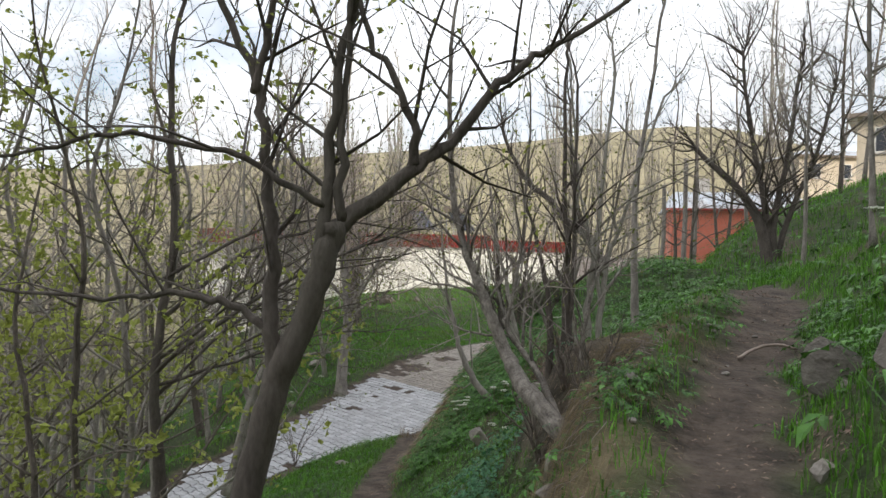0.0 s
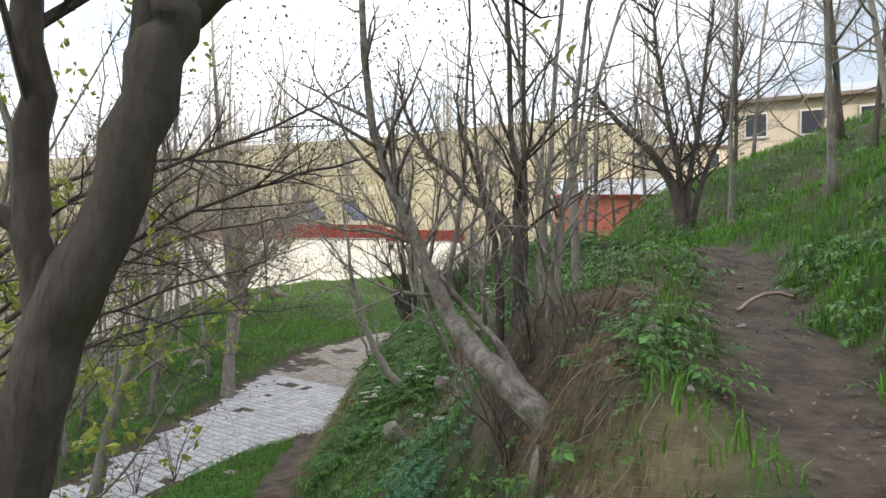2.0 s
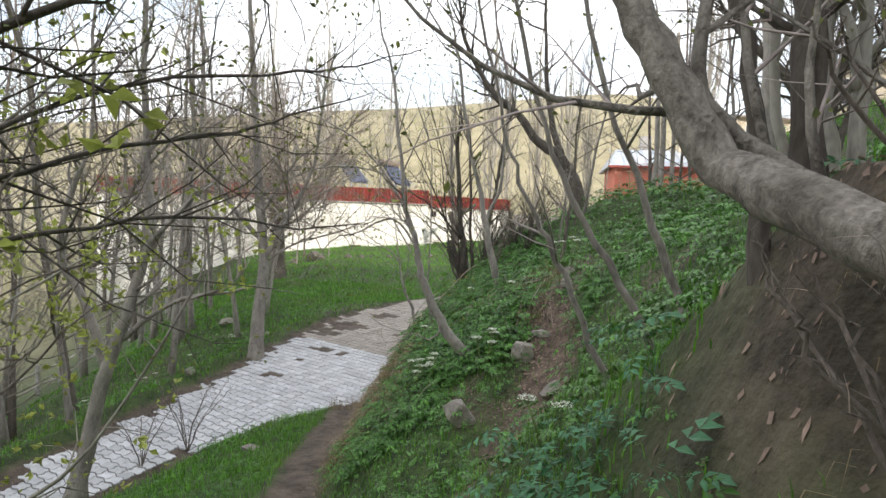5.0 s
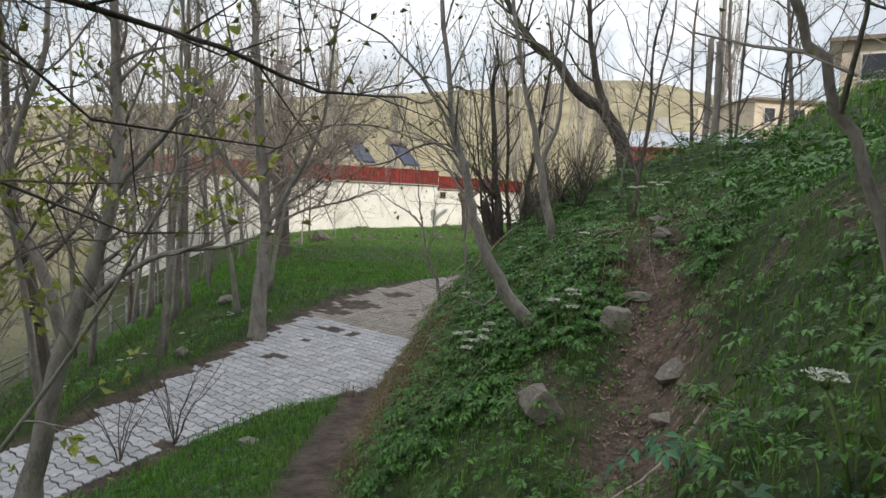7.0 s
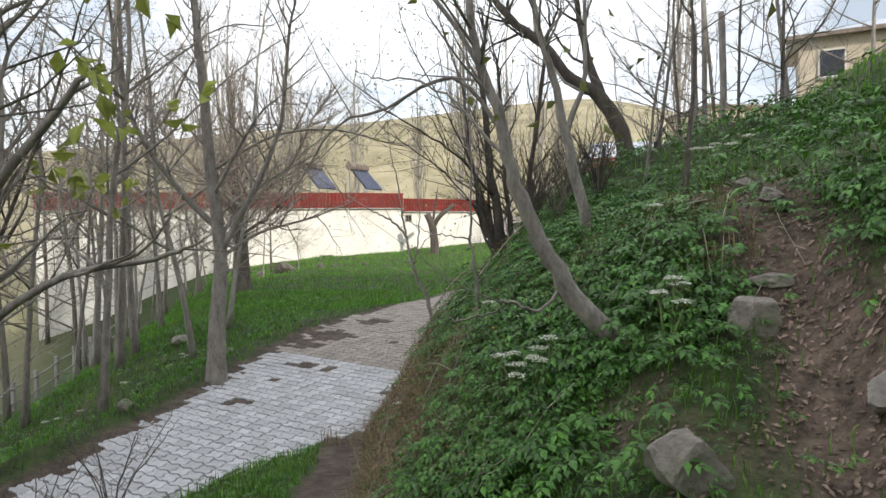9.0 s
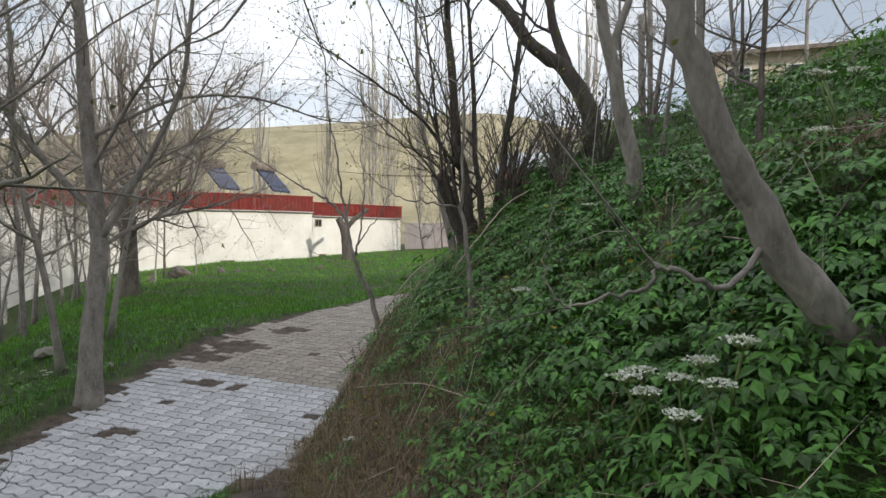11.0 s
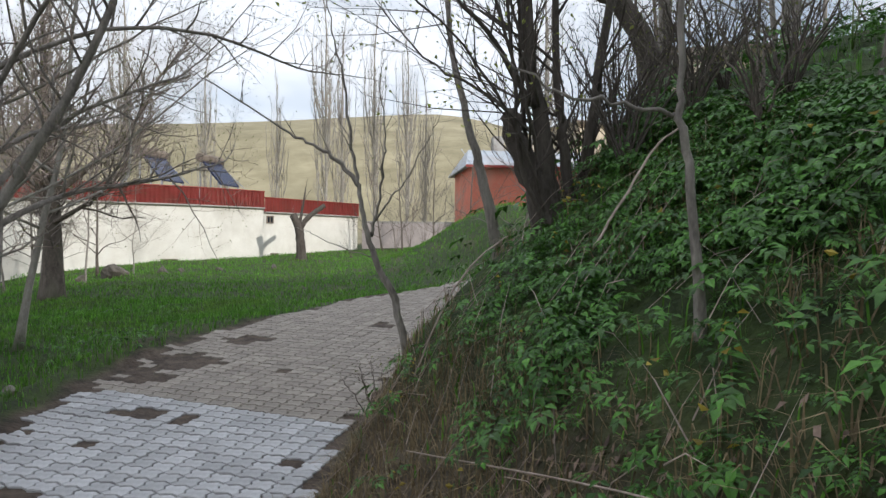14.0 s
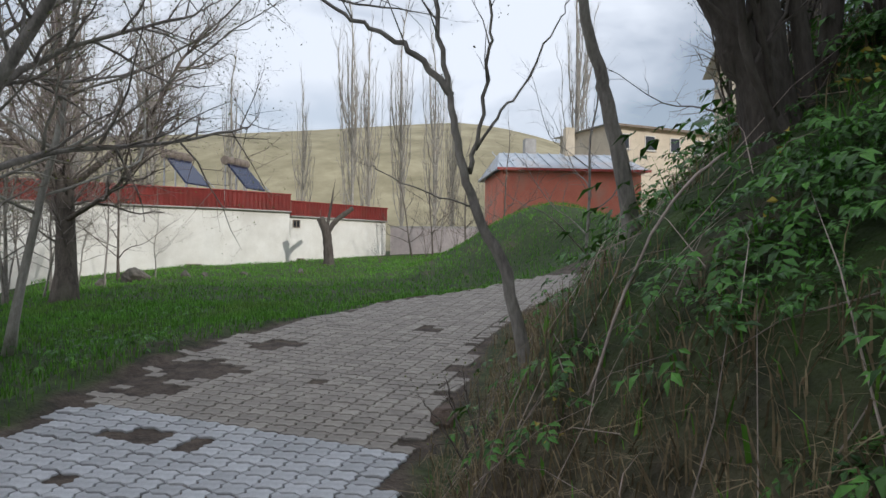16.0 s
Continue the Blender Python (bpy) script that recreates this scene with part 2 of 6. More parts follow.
def height(x, y):
    x, y = np.asarray(x, float), np.asarray(y, float)
    far = step(9.4, 10.6, y)
    toe_x = path_x(np.minimum(y, 10)) * (1 - far) + (road_r(y) + 0.12) * far
    toe_z = path_z(np.minimum(y, 10)) * (1 - far) + road_z(y) * far
    d = x - toe_x
    s = bank(np.clip(y, -8, 40))
    q = shoulder(np.clip(y, -8, 30))
    cut = 0.1 * np.exp(-((y - 0.1) / 0.8) ** 2)
    up = toe_z + s * np.clip(d - 0.25 - cut, 0, 0.9) + np.minimum(s, 0.9) * np.clip(d - 1.15, 0, q - 1.15) + 0.37 * np.maximum(0, d - q)
    dip = (x - 1.12 - 0.32 * (y - 4.2)) / 0.45
    up = up - 0.52 * np.exp(-dip * dip) * step(2.6, 3.6, y) * (1 - step(4.1, 5.7, y))
    e = x - ledge_x(y)
    hollow = 0.32 * np.exp(-((x - 1.28) / 0.2) ** 2 - ((y - 0.18) / 0.26) ** 2)
    top = ledge_z(y) + 0.14 * np.exp(-((e + 0.55) / 0.3) ** 2) * (1 - step(2.0, 4.0, y)) * step(-3.2, -1.6, y)
    gentle = 1 - 0.7 * step(20, 34, y) * (1 - step(13, 17, x))
    top = top + gentle * (0.95 * np.clip(e - 0.3, 0, 0.8) + 0.75 * np.clip(e - 1.1, 0, 3) + 0.4 * np.clip(e - 4.1, 0, 18))
    k = 0.12
    m = np.clip(0.5 + 0.5 * (top - up) / k, 0, 1)
    right = top * (1 - m) + up * m - k * m * (1 - m) - hollow
    # left of the path, down to the road, across it and beyond
    zr, xl, xr = road_z(y), road_l(y), road_r(y)
    span = np.maximum(toe_x - 0.3 - xr, 0.05)
    w = np.clip((toe_x - 0.3 - x) / span, 0, 1)
    left = toe_z * (1 - w) + zr * w
    off = np.maximum(0, xl - x)
    fall = 0.34 * (1 - step(11, 17, y)) + 0.02
    lawn = step(15, 20, y)
    low = zr - fall * np.minimum(np.maximum(off - 0.6, 0), 9) + 0.1 * np.exp(-((off - 0.45) / 0.3) ** 2) * (off > 0)
    flat = -0.85 + 0.012 * (y - 15) - 0.12 * np.clip(-6 - x, 0, 14)
    low = low * (1 - lawn) + (flat + (zr - flat) * np.exp(-off / 2.2)) * lawn
    left = np.where(x < xl, low, left)
    left = left - np.minimum(0.5 * np.maximum(drop_x(np.clip(y, -10, 45)) - x, 0), 3.2) * (1 - step(33, 46, y))
    out = np.where(d > 0, right, left)
    # far country: valley floor and the bare hill
    dist = np.maximum(y - 60, 0)
    hill = (37 - 14 * step(50, 120, x)) * step(75, 240, y + 0.15 * x) + 6 * np.sin(0.014 * x + 0.8) * step(90, 220, y) - 5 * step(60, 200, x)
    wide = step(30, 55, y)
    level = np.clip(out, -6, 9) * (1 - wide) + wide * (0.2 + 0.03 * np.clip(x, -20, 80))
    paved = step(-0.05, 0.1, on_road(x, y))
    near = 1 - step(35, 60, y)
    bump = 0.07 * ripple(x, y) * (1 - 0.93 * paved) * (1 - 0.6 * np.exp(-(d / 0.4) ** 2)) * near
    # unseen rise behind the camera, added to keep the low sun off the foreground
    behind = 0.8 * np.clip(-7 - y, 0, 18) * step(-30, 4, x) * (1 - step(40, 120, x))
    knoll = 1.7 * np.exp(-((x - 13.5) / 5.5) ** 2 - ((y - 39) / 6.0) ** 2) * step(4.5, 8.5, x)
    knoll = knoll + 2.9 * np.exp(-((x - 9.0) / 4.0) ** 2 - ((y - 31) / 6.0) ** 2)
    return level + knoll + behind + hill + bump + 1.5 * np.sin(0.03 * x + 0.05 * y) * step(70, 140, y)


def mesh_object(name, verts, faces, mat, parent=None, smooth=False, label=""):
    me = bpy.data.meshes.new(name)
    me.from_pydata([tuple(map(float, v)) for v in verts], [], [tuple(map(int, f)) for f in faces])
    if smooth:
        me.polygons.foreach_set("use_smooth", [True] * len(me.polygons))
    me.materials.append(mat)
    ob = new(name, me)
    if parent:
        ob.parent = parent
    if label:
        ob["label"] = label
    return ob


def part(name, bm, mat, parent, label=""):
    """Links a bmesh as one mesh object under a thing or under a part."""
    me = bpy.data.meshes.new(name)
    bm.to_mesh(me)
    bm.free()
    me.materials.append(mat)
    ob = new(name, me)
    ob.parent = parent
    if label:
        ob["label"] = label
    return ob


def at(x, y, sink=0.0):
    return float(height(x, y)) - sink


def spread(a, b, inner_a, inner_b, fine, n_a, n_b):
    """Even fine steps within, growing ones out to a and b."""
    mid = list(np.arange(inner_a, inner_b + fine / 2, fine))
    lo = [inner_a - (inner_a - a) * (k / n_a) ** 2.4 for k in range(n_a, 0, -1)]
    hi = [inner_b + (b - inner_b) * (k / n_b) ** 2.4 for k in range(1, n_b + 1)]
    return np.array(lo + mid + hi)


gx = spread(-420, 420, -6.5, 5.5, 0.09, 46, 46)
gy = spread(-60, 460, -4.2, 21.0, 0.09, 26, 90)
X, Y = np.meshgrid(gx, gy)
Z = height(X, Y)
nx, ny = len(gx), len(gy)
ids = np.arange(nx * ny).reshape(ny, nx)
quads = np.stack([ids[:-1, :-1], ids[:-1, 1:], ids[1:, 1:], ids[1:, :-1]], -1).reshape(-1, 4)

# the soil: grass, bare earth, leaf litter and the dry far hill, told apart by a place's own cover
SOIL = bpy.data.materials.new("soil")
SOIL.use_nodes = True
nt = SOIL.node_tree
p = nt.nodes["Principled BSDF"]
p.inputs["Roughness"].default_value = 0.95
co = nt.nodes.new("ShaderNodeTexCoord")


def soil_tone(dark, light, scale):
    n = ink(nt, "ShaderNodeTexNoise", Scale=scale, Detail=8.0, Roughness=0.7)
    nt.links.new(co.outputs["Object"], n.inputs["Vector"])
    r = ink(nt, "ShaderNodeMapRange", From_Min=0.36, From_Max=0.66)
    nt.links.new(n.outputs["Fac"], r.inputs[0])
    m = nt.nodes.new("ShaderNodeMix")
    m.data_type = "RGBA"
    m.inputs[6].default_value, m.inputs[7].default_value = (*dark, 1), (*light, 1)
    nt.links.new(r.outputs[0], m.inputs[0])
    return m.outputs[2]


def cover_by(name, a, b):
    at_node = nt.nodes.new("ShaderNodeAttribute")
    at_node.attribute_name = name
    m = nt.nodes.new("ShaderNodeMix")
    m.data_type = "RGBA"
    for src, k in ((at_node.outputs["Fac"], 0), (a, 6), (b, 7)):
        nt.links.new(src, m.inputs[k])
    return m.outputs[2]


tone = soil_tone((0.02, 0.033, 0.01), (0.065, 0.1, 0.024), 5.0)
tone = cover_by("litter", tone, soil_tone((0.05, 0.034, 0.025), (0.20, 0.148, 0.11), 12.0))
tone = cover_by("earth", tone, soil_tone((0.042, 0.031, 0.024), (0.155, 0.118, 0.09), 5.0))
tone = cover_by("clay", tone, soil_tone((0.16, 0.115, 0.07), (0.36, 0.27, 0.17), 6.0))
tone = cover_by("steppe", tone, soil_tone((0.24, 0.21, 0.12), (0.42, 0.365, 0.23), 0.09))
nt.links.new(tone, p.inputs["Base Color"])
grain = ink(nt, "ShaderNodeTexNoise", Scale=28.0, Detail=6.0)
nt.links.new(co.outputs["Object"], grain.inputs["Vector"])
bp = ink(nt, "ShaderNodeBump", Strength=0.8, Distance=0.03)
nt.links.new(grain.outputs["Fac"], bp.inputs["Height"])
nt.links.new(bp.outputs[0], p.inputs["Normal"])


def covers(x, y):
    """How much earth, leaf litter, clay and dry steppe a place has."""
    wob = 0.18 * ripple(2.1 * x + 3, 2.3 * y)
    d = np.abs(x - path_x(np.minimum(y, 10.2)) + wob * 0.6)
    earth = (1 - step(0.16, 0.34, d)) * (1 - step(9.8, 10.8, y)) * step(2.0, 4.2, y)
    earth = np.maximum(earth, 0.85 * (1 - step(0.2, 0.5, d)) * (1 - step(2.0, 4.2, y)))
    e = x - ledge_x(y)
    up = (1 - step(0.2, 0.4, np.abs(e + wob))) * (1 - step(4.0, 5.5, y))
    earth = np.maximum(earth, up)
    side = x - path_x(np.minimum(y, 10.2))
    raw = step(0.72, 0.95, side + wob * 0.6) * (1 - step(-0.62, -0.42, e + wob * 0.5)) * step(-2.6, -1.2, y) * (1 - step(0.7, 1.3, y))
    earth = np.maximum(earth, 0.8 * raw)
    r = on_road(x, y)
    edge = step(-0.28, -0.02, r + wob * 0.9)
    earth = np.maximum(earth, edge)
    earth = np.maximum(earth, 0.75 * np.exp(-((x + 3.4 - 0.55 * (y - 15.5)) / 0.5) ** 2 - ((y - 16.6) / 1.1) ** 2))
    # the leafy gully down the bank, and dry patches on it
    gully = (1 - step(0.16, 0.42, np.abs(x - 1.08 - 0.32 * (y - 4.2) + wob))) * step(2.2, 3.2, y) * (1 - step(6.2, 7.2, y))
    litter = np.maximum(gully, 0.5 * step(0.35, 0.55, ripple(1.7 * x, 1.5 * y + 4)) * step(0.4, 1.0, x - path_x(np.minimum(y, 10))))
    litter = np.maximum(litter, 0.8 * step(0.8, 1.1, x - path_x(np.minimum(y, 10))) * (1 - step(-0.9, -0.6, e)) * (1 - step(0.4, 1.6, y)) * step(-0.3, 0.2, ripple(2 * x + 1, 2 * y)))
    toe = x - path_x(np.minimum(y, 10))
    litter = np.maximum(litter, 0.85 * step(5.0, 7.0, y) * (1 - step(10, 11.5, y)) * step(0.15, 0.35, toe) * (1 - step(0.75, 1.25, toe)))
    shade = step(10.8, 14, y) * (1 - step(20, 26, y)) * step(0.2, 0.5, x - road_r(y)) * (1 - step(1.0, 2.0, x - road_r(y)))
    litter = np.maximum(litter, 0.7 * shade)
    litter = np.maximum(litter, 0.7 * step(0.5, 1.0, e) * step(0.05, 0.4, ripple(1.2 * x + 4, 1.1 * y)) * (1 - step(14, 20, y)))
    woods = (1 - step(12, 16, y)) * step(1.2, 3.5, road_l(y) - x)
    litter = np.maximum(litter, woods * (0.35 + 0.4 * step(-0.1, 0.4, ripple(0.8 * x, 0.7 * y))))
    clay = (0.55 + 0.35 * (1 - step(-1.2, -0.4, y))) * step(-0.25, 0.25, ripple(1.6 * x, 1.9 * y + 2)) * np.exp(-((e + 0.62 + wob) / 0.24) ** 2) * (1 - step(1.5, 3.0, y))
    steppe = step(58, 80, y)
    steppe = np.maximum(steppe, step(6, 12, drop_x(np.clip(y, -10, 45)) - x) * 0.6)
    steppe = np.maximum(steppe, step(24, 34, np.abs(x)))
    return earth, litter, clay, steppe


ground = mesh_object("ground", np.stack([X, Y, Z], -1).reshape(-1, 3), quads, SOIL, smooth=True)
tagged(ground, "grassy hillside with bare earth footpaths and leaf litter", "ground", kind="structure")
for name, values in zip(("earth", "litter", "clay", "steppe"), covers(X.ravel(), Y.ravel())):
    ground.data.attributes.new(name, "FLOAT", "POINT").data.foreach_set("value", np.asarray(values, np.float32))


# ---------------------------------------------------------------- trees
class Tubes:
    """Collects tapered tubes and small leaves into one mesh."""

    def __init__(self):
        self.v, self.f = [], []

    def tube(self, pts, radii, sides=6, lump=0.0, rng=None):
        pts = [Vector(p) for p in pts]
        base, n = len(self.v), len(pts)
        t = (pts[1] - pts[0]).normalized()
        u = t.orthogonal().normalized()
        for i, p in enumerate(pts):
            t = (pts[min(i + 1, n - 1)] - pts[max(i - 1, 0)])
            t = t.normalized() if t.length > 1e-6 else Vector((0, 0, 1))
            u = (u - t * u.dot(t))
            u = u.normalized() if u.length > 1e-6 else t.orthogonal().normalized()
            w = t.cross(u)
            for k in range(sides):
                a = 2 * math.pi * k / sides
                r = radii[i] * (1 + (rng.uniform(-lump, lump) if lump else 0))
                self.v.append(tuple(p + (u * math.cos(a) + w * math.sin(a)) * r))
        for i in range(n - 1):
            for k in range(sides):
                a, b = base + i * sides + k, base + i * sides + (k + 1) % sides
                self.f.append((a, b, b + sides, a + sides))
        self.f.append(tuple(base + (n - 1) * sides + k for k in range(sides)))
        self.f.append(tuple(base + k for k in reversed(range(sides))))

    def twig(self, pts, r):
        """A fine shoot that runs out to a point."""
        b = len(self.v)
        t = (pts[-1] - pts[0]).normalized()
        u = t.orthogonal().normalized()
        w = t.cross(u)
        for p, k in zip(pts[:-1], (1.0, 0.62, 0.35)):
            self.v += [tuple(p + (u * c + w * s) * r * k) for c, s in ((1, 0), (-0.5, 0.87), (-0.5, -0.87))]
        self.v.append(tuple(pts[-1]))
        rings = len(pts) - 1
        for i in range(rings - 1):
            for k in range(3):
                a, c = b + 3 * i + k, b + 3 * i + (k + 1) % 3
                self.f.append((a, c, c + 3, a + 3))
        e = b + 3 * (rings - 1)
        self.f += [(e, e + 1, e + 3), (e + 1, e + 2, e + 3), (e + 2, e, e + 3)]

    def leaf(self, p, d, size, rng, fold=0.25):
        d = Vector(d).normalized()
        s = d.cross(Vector((rng.uniform(-1, 1), rng.uniform(-1, 1), rng.uniform(-1, 1)))).normalized() * size * 0.3
        up = d.cross(s).normalized() * size * fold
        p, b = Vector(p), len(self.v)
        self.v += [tuple(p), tuple(p + d * size * 0.5 + s + up), tuple(p + d * size), tuple(p + d * size * 0.5 - s + up)]
        self.f.append((b, b + 1, b + 2, b + 3))

    def make(self, name, mat, parent, smooth=True, label=""):
        return mesh_object(name, self.v, self.f, mat, parent, smooth, label) if self.v else None


def bend(pts, n, rng, jitter):
    """A rounded line through a few points, slightly knotted."""
    pts = [Vector(p) for p in pts]
    out = []
    for i in range(len(pts) - 1):
        p0, p1, p2, p3 = pts[max(i - 1, 0)], pts[i], pts[i + 1], pts[min(i + 2, len(pts) - 1)]
        for k in range(n):
            t = k / n
            q = 0.5 * (2 * p1 + (p2 - p0) * t + (2 * p0 - 5 * p1 + 4 * p2 - p3) * t * t + (3 * p1 - p0 - 3 * p2 + p3) * t**3)
            out.append(q + Vector([rng.uniform(-jitter, jitter) for _ in range(3)]))
    return out + [pts[-1]]


def sprout(tree, pts, r0, r1, level, rng, o):
    """Side shoots along a limb, each with shoots of its own; buds or young leaves on the last."""
    length = sum((pts[i + 1] - pts[i]).length for i in range(len(pts) - 1))
    count = max(1, int(length * o["density"][level] * rng.uniform(0.8, 1.2)))
    start = o["bare"] if level == 0 else 0.15
    for k in range(count):
        f = start + (1 - start) * (k + rng.random()) / count
        s = f * (len(pts) - 1)
        i = min(int(s), len(pts) - 2)
        p = pts[i].lerp(pts[i + 1], s - i)
        d = (pts[i + 1] - pts[i]).normalized()
        side = d.cross(Vector((rng.uniform(-1, 1), rng.uniform(-1, 1), rng.uniform(-1, 1))))
        if side.length < 1e-3:
            continue
        go = (d * rng.uniform(0.35, 0.8) + side.normalized() * rng.uniform(0.6, 1.0) + Vector((0, 0, o["lift"] * rng.uniform(0.2, 1)))).normalized()
        reach = o["reach"][level] * rng.uniform(0.45, 1.1) * (1.15 - 0.6 * f)
        r = min((r0 + (r1 - r0) * f) * 0.6, o["thick"][level])
        last = level == len(o["density"]) - 1 or o["density"][level + 1] == 0
        n = 5 if level == 0 else (3 if not last else 2)
        q, line = p.copy(), [p.copy()]
        for _ in range(n):
            go = (go + Vector([rng.uniform(-o["wild"], o["wild"]) for _ in range(3)]) + Vector((0, 0, o["lift"] * 0.12))).normalized()
            q = q + go * reach / n
            line.append(q.copy())
        tip = r * 0.18
        if level == 0 and o["sides"] == 3:
            tree["branch"].twig([line[0], line[2], line[4], line[5]], r)
        elif level == 0 and r < 0.011:
            tree["branch"].twig([line[0], line[2], line[4], line[5]], r)
        elif level == 0:
            tree["branch"].tube(line, [r + (tip - r) * j / n for j in range(n + 1)], 5)
        else:
            tree["twig"].twig(line, r)
        if level + 1 < len(o["density"]):
            sprout(tree, line, r, tip, level + 1, rng, o)
        if level >= len(o["density"]) - 2 and o["bud"]:
            for j in range(1, n + 1):
                for _ in range(o["bud_count"]):
                    if rng.random() < o["bud_chance"]:
                        tree["bud"].leaf(line[j] + Vector([rng.uniform(-0.01, 0.01) for _ in range(3)]), go + Vector([rng.uniform(-0.9, 0.9) for _ in range(3)]), o["bud"] * rng.uniform(0.6, 1.3), rng)


def tree(label, stems, seed, bark=BARK_BROWN, twig=TWIG, leaf=BUD, category="tree", name="tree", group="", origin=None, **options):
    """A bare spring tree. stems: (points, radius at the foot, radius at the top[, how many shoots])."""
    o = dict(density=(3.2, 6.0, 8.0), reach=(0.9, 0.45, 0.2), thick=(0.02, 0.008, 0.0032), lift=0.5, wild=0.3, bare=0.3, bud=0.022, bud_count=1, bud_chance=0.5, knot=0.012, sides=5, blunt=False)
    o.update(options)
    rng = random.Random(seed)
    root = Vector(origin if origin else stems[0][0][0])
    thing = new(name)
    thing.location = root
    tagged(thing, label, category, group)
    kinds = {"branch": Tubes(), "twig": Tubes(), "bud": Tubes()}
    for i, (pts, r0, r1, *more) in enumerate(stems):
        pts = [Vector(q) - root for q in pts]
        amount = more[0] if more else 1.0
        whip = amount and r1 < 0.045 and not o["blunt"]
        if whip:
            go, long = (pts[-1] - pts[-2]).normalized(), sum((pts[k + 1] - pts[k]).length for k in range(len(pts) - 1))
            r1 *= 0.3
            for _ in range(2):
                go = (go + Vector((rng.uniform(-0.3, 0.3), rng.uniform(-0.3, 0.3), 0.1))).normalized()
                pts = pts + [pts[-1] + go * 0.16 * long]
        line = bend(pts, 4 if o["sides"] > 3 else 3, rng, o["knot"])
        n = len(line) - 1
        body = Tubes()
        radii = [(r0 + (r1 - r0) * (j / n) ** 0.8) * (1 + (0.35 * max(0, 1 - j / 2.5) if i == 0 else 0)) for j in range(n + 1)]
        body.tube(line, radii, 10 if i == 0 and o["sides"] > 3 else (7 if o["sides"] > 3 else 4), 0.07, rng)
        body.make("trunk" if i == 0 else "limb", bark, thing)
        if amount:
            keep = o["density"]
            o["density"] = tuple([keep[0] * amount, *keep[1:]])
            o["bare"] = options.get("bare", 0.3) if i == 0 else 0.15
            sprout(kinds, line, r0, r1, 0, rng, o)
            o["density"] = keep
    for ob in (kinds["branch"].make("branchwork", bark, thing), kinds["twig"].make("twigwork", twig, thing), kinds["bud"].make("foliage", leaf, thing, smooth=False)):
        if ob:
            ob["kind"] = "stuff"
    return thing


# ---------------------------------------------------------------- houses across the valley
def box(bm, x0, x1, y0, y1, z0, z1, bevel=0.0):
    m = bmesh.ops.create_cube(bm, size=1, matrix=Matrix.Translation(((x0 + x1) / 2, (y0 + y1) / 2, (z0 + z1) / 2)) @ Matrix.Diagonal((abs(x1 - x0), abs(y1 - y0), abs(z1 - z0), 1)))
    if bevel:
        bmesh.ops.bevel(bm, geom=list({e for v in m["verts"] for e in v.link_edges}), offset=bevel, segments=2, affect="EDGES")


def block(name, parent, mat, *dims, bevel=0.0, label=""):
    bm = bmesh.new()
    box(bm, *dims, bevel=bevel)
    return part(name, bm, mat, parent, label)


def prism(bm, corners, z0, z1):
    lo = [bm.verts.new((x, y, z0)) for x, y in corners]
    hi = [bm.verts.new((x, y, z1)) for x, y in corners]
    n = len(corners)
    bm.faces.new(list(reversed(lo)))
    bm.faces.new(hi)
    for i in range(n):
        bm.faces.new((lo[i], lo[(i + 1) % n], hi[(i + 1) % n], hi[i]))


def sheet_band(parent, a, b, z0, z1, out=0.12):
    """A ribbed red sheet-metal parapet along one wall, with a cap and a drip ledge."""
    a, b = Vector((*a, 0)), Vector((*b, 0))
    along = (b - a).normalized()
    norm = Vector((along.y, -along.x, 0))
    length = (b - a).length
    n = max(2, int(length / 0.22))
    bm = bmesh.new()
    rows = []
    for i in range(2 * n + 1):
        p = a + along * length * i / (2 * n) + norm * (out + (0.03 if i % 2 else 0.0))
        rows.append((bm.verts.new((p.x, p.y, z0)), bm.verts.new((p.x, p.y, z1))))
    for i in range(2 * n):
        bm.faces.new((rows[i][0], rows[i + 1][0], rows[i + 1][1], rows[i][1]))
    bmesh.ops.solidify(bm, geom=bm.faces[:], thickness=0.02)
    part("parapet_sheet", bm, RED_SHEET, parent, "ribbed red painted metal parapet")
    for z, h, o, name, mat in ((z1, 0.05, out + 0.08, "parapet_cap", RED_SHEET), (z0 - 0.06, 0.06, out + 0.1, "drip_ledge", CONCRETE)):
        bm = bmesh.new()
        c = [a + norm * o, b + norm * o, b - norm * 0.1, a - norm * 0.1]
        prism(bm, [(q.x, q.y) for q in c], z, z + h)
        part(name, bm, mat, parent)


house = tagged(new("low_house"), "low whitewashed flat-roofed house with a red sheet-metal parapet", "house")
c0, c1, c2, c3 = (-20.0, 36.4), (-4.3, 41.6), (-1.05, 43.4), (5.0, 48.6)
for name, pts, top in (("wall", [c0, c1, c2, (-3.6, 47.9), (-22.6, 41.6)], 2.75), ("wall", [(-1.05, 43.9), c3, (2.4, 52.5), (-3.6, 48.0)], 2.55)):
    bm = bmesh.new()
    prism(bm, pts, -6.5, top)
    part(name, bm, WHITEWASH, house)
for name, pts, z in (("roof", [c0, c1, c2, (-3.6, 47.9), (-22.6, 41.6)], 2.8), ("roof", [(-1.05, 43.9), c3, (2.4, 52.5), (-3.6, 48.0)], 2.6)):
    bm = bmesh.new()
    prism(bm, pts, z, z + 0.2)
    part(name, bm, CONCRETE, house)
sheet_band(house, c0, c1, 2.62, 3.5)
sheet_band(house, c1, c2, 2.62, 3.5)
sheet_band(house, (-1.05, 43.9), c3, 2.42, 3.2)
sheet_band(house, c3, (2.4, 52.5), 2.42, 3.2)


